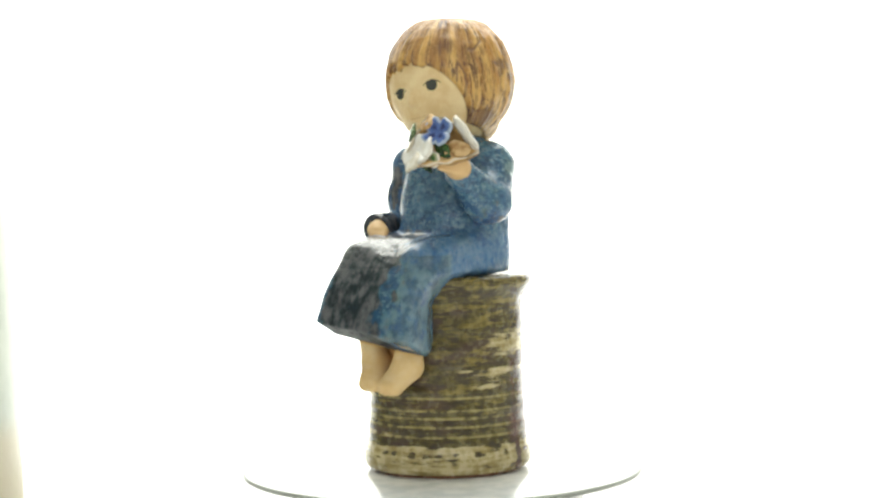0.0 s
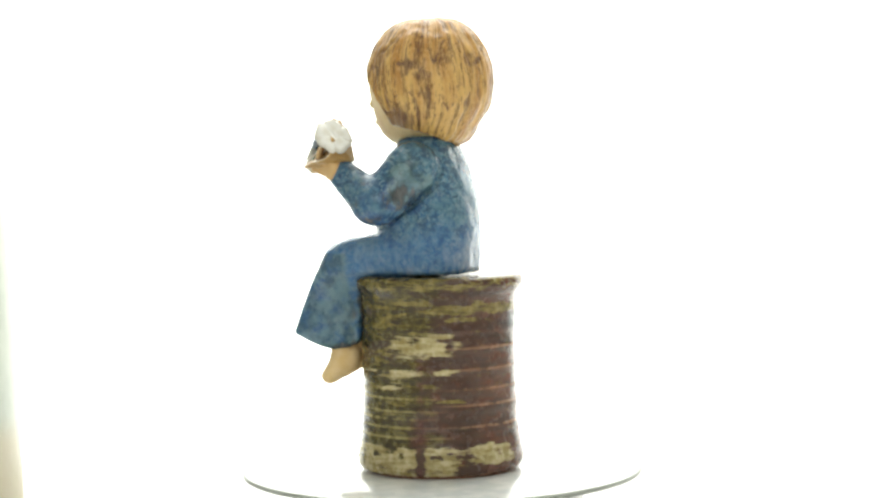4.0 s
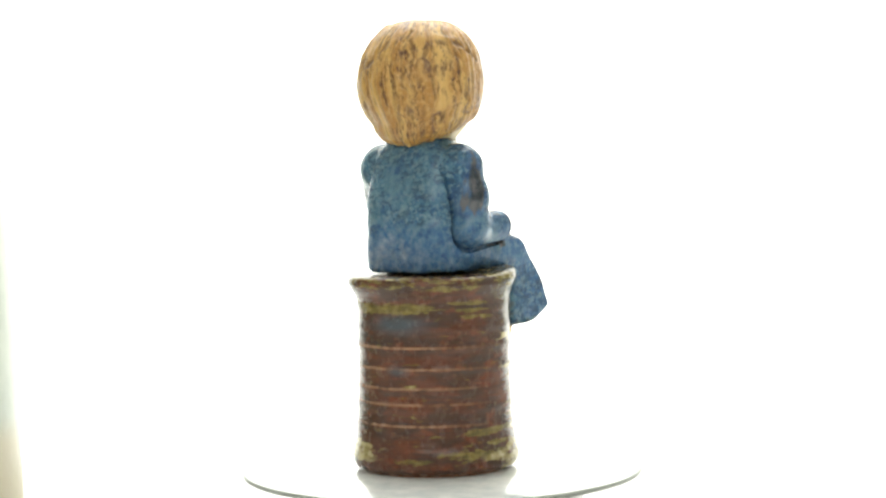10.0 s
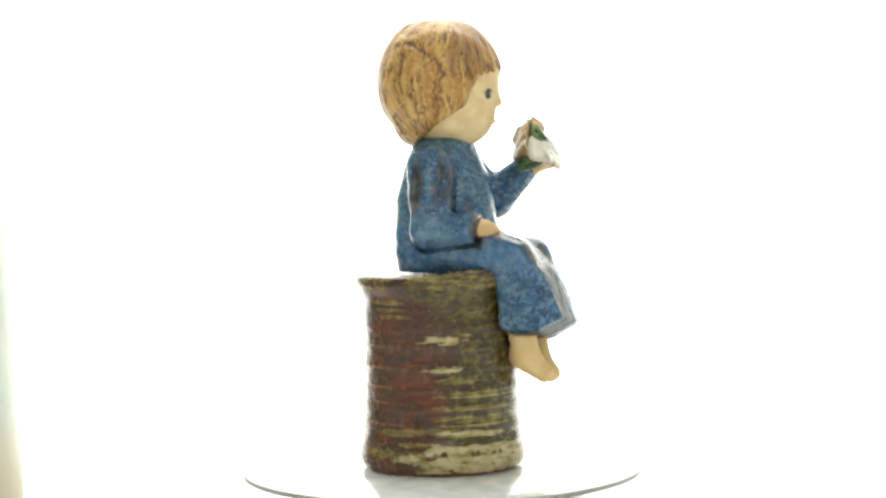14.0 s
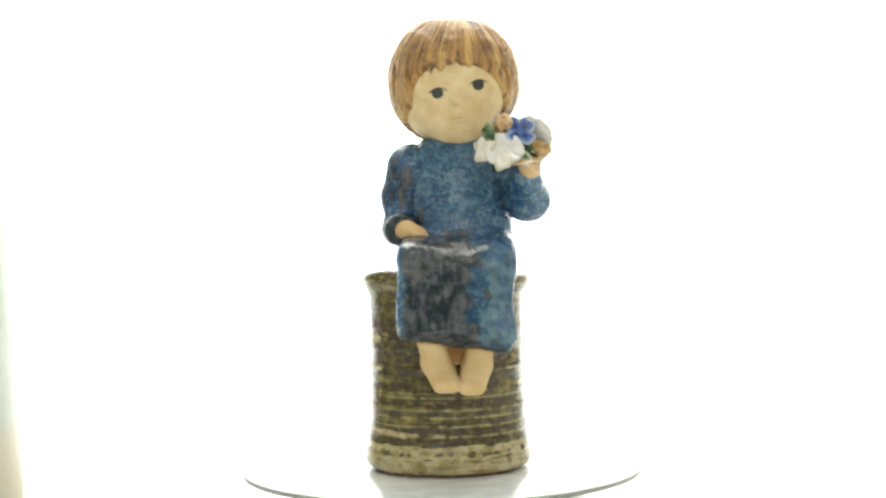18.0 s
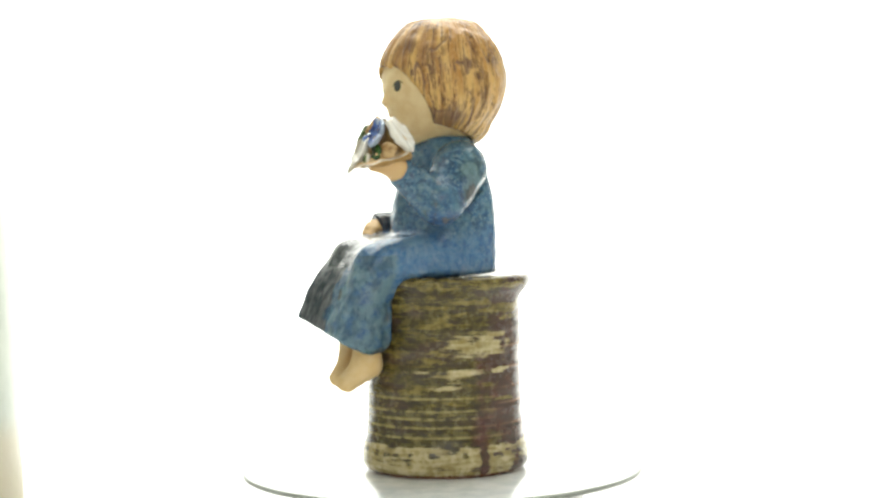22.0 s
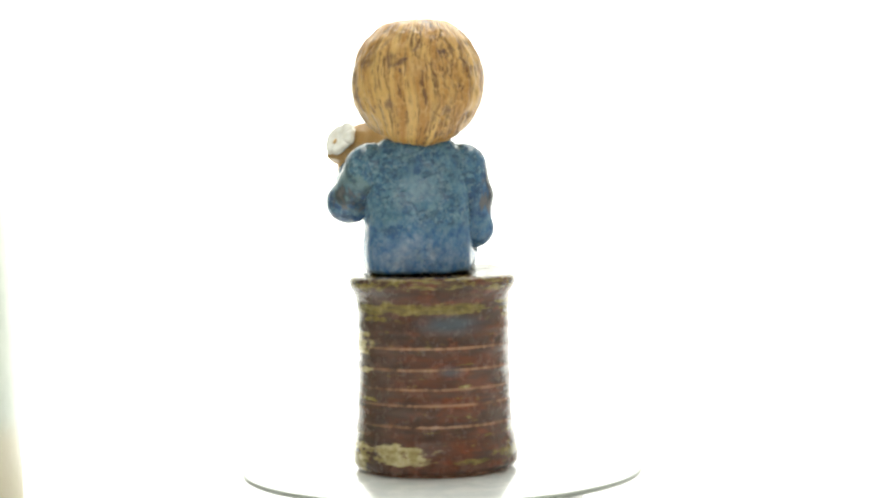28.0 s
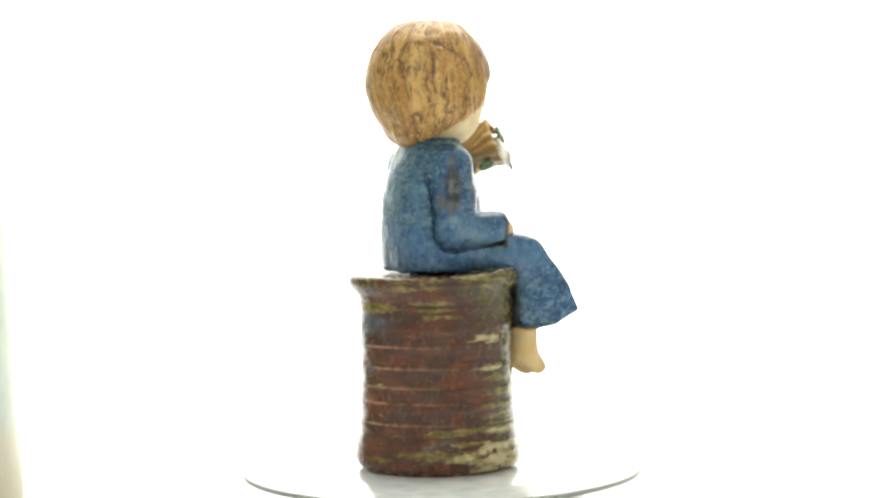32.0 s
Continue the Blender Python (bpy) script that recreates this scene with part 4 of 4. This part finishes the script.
def posy():
    top = new("posy")
    top.parent = ornament
    tagged(top, "small posy of blue and white glazed flowers in a tan sheath")
    mm = lambda v: np.asarray(v) * MM

    def facing(x, y, z, way, spin=0.0):
        q = Vector(way).normalized().to_track_quat("Z", "Y").to_matrix().to_4x4()
        return Matrix.Translation(Vector((x, y, z)) * MM) @ q @ Matrix.Rotation(spin, 4, "Z")

    # sheath: a crinkled wrap of clay, gathered at the palm and open to the front
    root = np.array((38.0, -28.5, 152.5))
    corners = np.array([(29.0, -40.0, 173.2), (21.5, -40.5, 166.0), (16.5, -43.0, 157.0), (29.5, -54.6, 150.4), (46.0, -51.8, 150.8), (52.8, -35.0, 156.4), (44.0, -38.2, 168.4)])
    nr, na = 26, 98
    rim = []
    for k in range(na):
        u = k / na * len(corners)
        i, w = int(u), u - int(u)
        c0, c1, c2, c3 = (corners[(i + o) % len(corners)] for o in (-1, 0, 1, 2))
        rim.append(0.5 * (2 * c1 + (c2 - c0) * w + (2 * c0 - 5 * c1 + 4 * c2 - c3) * w * w + (3 * c1 - c0 - 3 * c2 + c3) * w ** 3))
    rim = np.array(rim)
    mid = rim.mean(0)
    ang = np.arange(na) / na * 2 * np.pi
    rim = mid + (rim - mid) * (1 + 0.035 * np.sin(9 * ang) + 0.03 * np.sin(14 * ang + 1.0))[:, None]
    v = []
    for side in (0, 1):
        for r in range(nr + 1):
            k = r / nr if side == 0 else 1 - 0.16 * r / nr
            ring = root + (rim - root) * k
            out = ring - (root + (mid - root) * k)
            out = out / (np.linalg.norm(out, axis=1, keepdims=True) + 1e-6)
            swell = 2.4 * math.sin(math.pi * min(1, k)) ** 0.8 + 0.22 * k * np.sin(11 * ang + 3 * k) * (1 - 0.4 * side)
            middle = root + (mid - root) * k
            ring = ring if side == 0 else middle + (ring - middle) * (1 - r / nr)
            v.append(ring + out * (swell - side * 1.7 * min(1.0, r / 2))[:, None] * (1 if side == 0 else 1 - r / nr))
    v = np.concatenate(v)
    v += (np.stack([fractal(v / 3.5, 70 + k) for k in range(3)], 1) - 0.5) * 1.2
    rows = 2 * (nr + 1)
    i, j = np.meshgrid(np.arange(rows - 1), np.arange(na), indexing="ij")
    f = np.stack([i * na + j, i * na + (j + 1) % na, (i + 1) * na + (j + 1) % na, (i + 1) * na + j], -1).reshape(-1, 4)
    me = mesh_from("sheath", mm(v), f, sheath_glaze)
    lip = np.concatenate([np.clip((np.arange(nr + 1) / nr - 0.9) * 10, 0, 1), np.clip(1 - np.arange(nr + 1) / 4, 0, 1)])
    set_attr(me, "rim", np.repeat(lip, na))
    part("sheath", me, top, "square-cornered crinkled tan clay sheath with a pale glazed rim")

    def rim_of(n):
        return np.tile(np.repeat(np.arange(15) / 14, 28), 2 * n)

    def blossom(name, at, n, length, width, thick, curl, ruffle, material, label, seed):
        vs, fs, off = [], [], 0
        for i in range(n):
            v, f = petal_shape(seed + i, length, width, thick, curl, ruffle, 3.6)
            m = np.array(Matrix.Rotation(2 * math.pi * i / n, 3, "Z"))
            vs.append((v - np.array([1.6, 0, 0])) @ m.T)
            fs.append(f + off)
            off += len(v)
        me = mesh_from(name, mm(np.concatenate(vs)), np.concatenate(fs), material)
        set_attr(me, "rim", rim_of(n))
        return part(name, me, top, label, at)

    blossom("blue_blossom", facing(37.8, -43.8, 164.6, (0.16, -0.88, 0.42), 0.72), 4, 9.4, 9.2, 3.2, 0.26, 0.4, petal_blue, "four-petalled glossy blue blossom", 10)
    blossom("white_blossom", facing(30.4, -48.6, 156.0, (-0.12, -0.85, 0.45), 0.3), 4, 10.4, 13.5, 3.6, 0.2, 0.8, petal_white, "rounded ruffled white blossom", 30)
    blossom("white_blossom", facing(46.2, -36.0, 164.2, (0.58, 0.58, 0.54), 0.2), 5, 10.9, 12.4, 3.8, 0.08, 0.6, petal_white, "small white five-petalled blossom on the back of the sheath", 40)
    # x, y, z, way it faces, spin, length, width, glaze
    leaves = (
        (21.8, -46.4, 158.4, (-0.7, -0.66, 0.25), 4.3, 16.0, 14.0, petal_cream), (23.4, -46.2, 164.6, (-0.6, -0.7, 0.35), 2.2, 11.0, 8.0, leaf_green),
        (27.0, -41.0, 150.2, (-0.75, -0.3, -0.45), 3.4, 13.0, 8.5, leaf_deep), (29.6, -53.0, 151.4, (-0.2, -0.75, 0.45), 4.4, 11.0, 9.0, petal_cream),
        (39.8, -50.2, 152.8, (0.1, -0.9, 0.3), 5.2, 9.0, 6.5, leaf_mixed), (43.0, -46.8, 153.4, (0.3, -0.85, 0.3), 5.8, 8.5, 6.0, leaf_deep),
        (47.6, -42.0, 157.6, (0.35, -0.85, 0.35), 5.9, 12.0, 9.0, clay_tan), (31.0, -44.0, 169.5, (-0.2, -0.7, 0.6), 1.4, 10.0, 9.0, clay_tan),
        (40.6, -45.6, 157.2, (0.2, -0.9, 0.1), 5.2, 12.0, 8.0, leaf_deep),
    )
    for k, (x, y, z, way, spin, length, width, mat) in enumerate(leaves):
        v, f = petal_shape(60 + k, length, width, 2.6, 0.03, 0.7)
        v[:, 0] -= length / 2
        me = mesh_from("leaf", mm(v), f, mat)
        set_attr(me, "rim", rim_of(1))
        part("leaf", me, top, "", facing(x, y, z, way, spin))
    return top


posy()


# ---------------------------------------------------------------- cloth edge beside the backdrop
def side_cloth():
    """A wide hanging fold of satin cloth at the edge of the backdrop, leaning a little outwards."""
    v, f = [], []
    n, m = 96, 40
    rx, ry = 0.15, 0.11
    for i in range(m + 1):
        z = TABLE_Z + 0.001 + 0.45 * i / m
        edge = -0.2455 - 0.040 * (z + 0.04)
        for j in range(n):
            a = 2 * math.pi * j / n
            wave = 1 + 0.012 * math.sin(3 * a + 5 * z) + 0.004 * math.sin(7 * a + 23 * z)
            v.append((edge - rx + rx * wave * math.cos(a), 0.14 + ry * wave * math.sin(a), z))
    for i in range(m):
        for j in range(n):
            k = (j + 1) % n
            f.append((i * n + j, i * n + k, (i + 1) * n + k, (i + 1) * n + j))
    me = mesh_from("side_cloth", v, f, grey_cloth)
    return tagged(new("side_cloth", me), "pale grey-green satin cloth fold, tan towards the bottom, beside the backdrop", "cloth")


side_cloth()


# ---------------------------------------------------------------- what moves
def motions():
    walk(ornament, turn_rows())
    walk(turntable_plate, turn_rows())


motions()
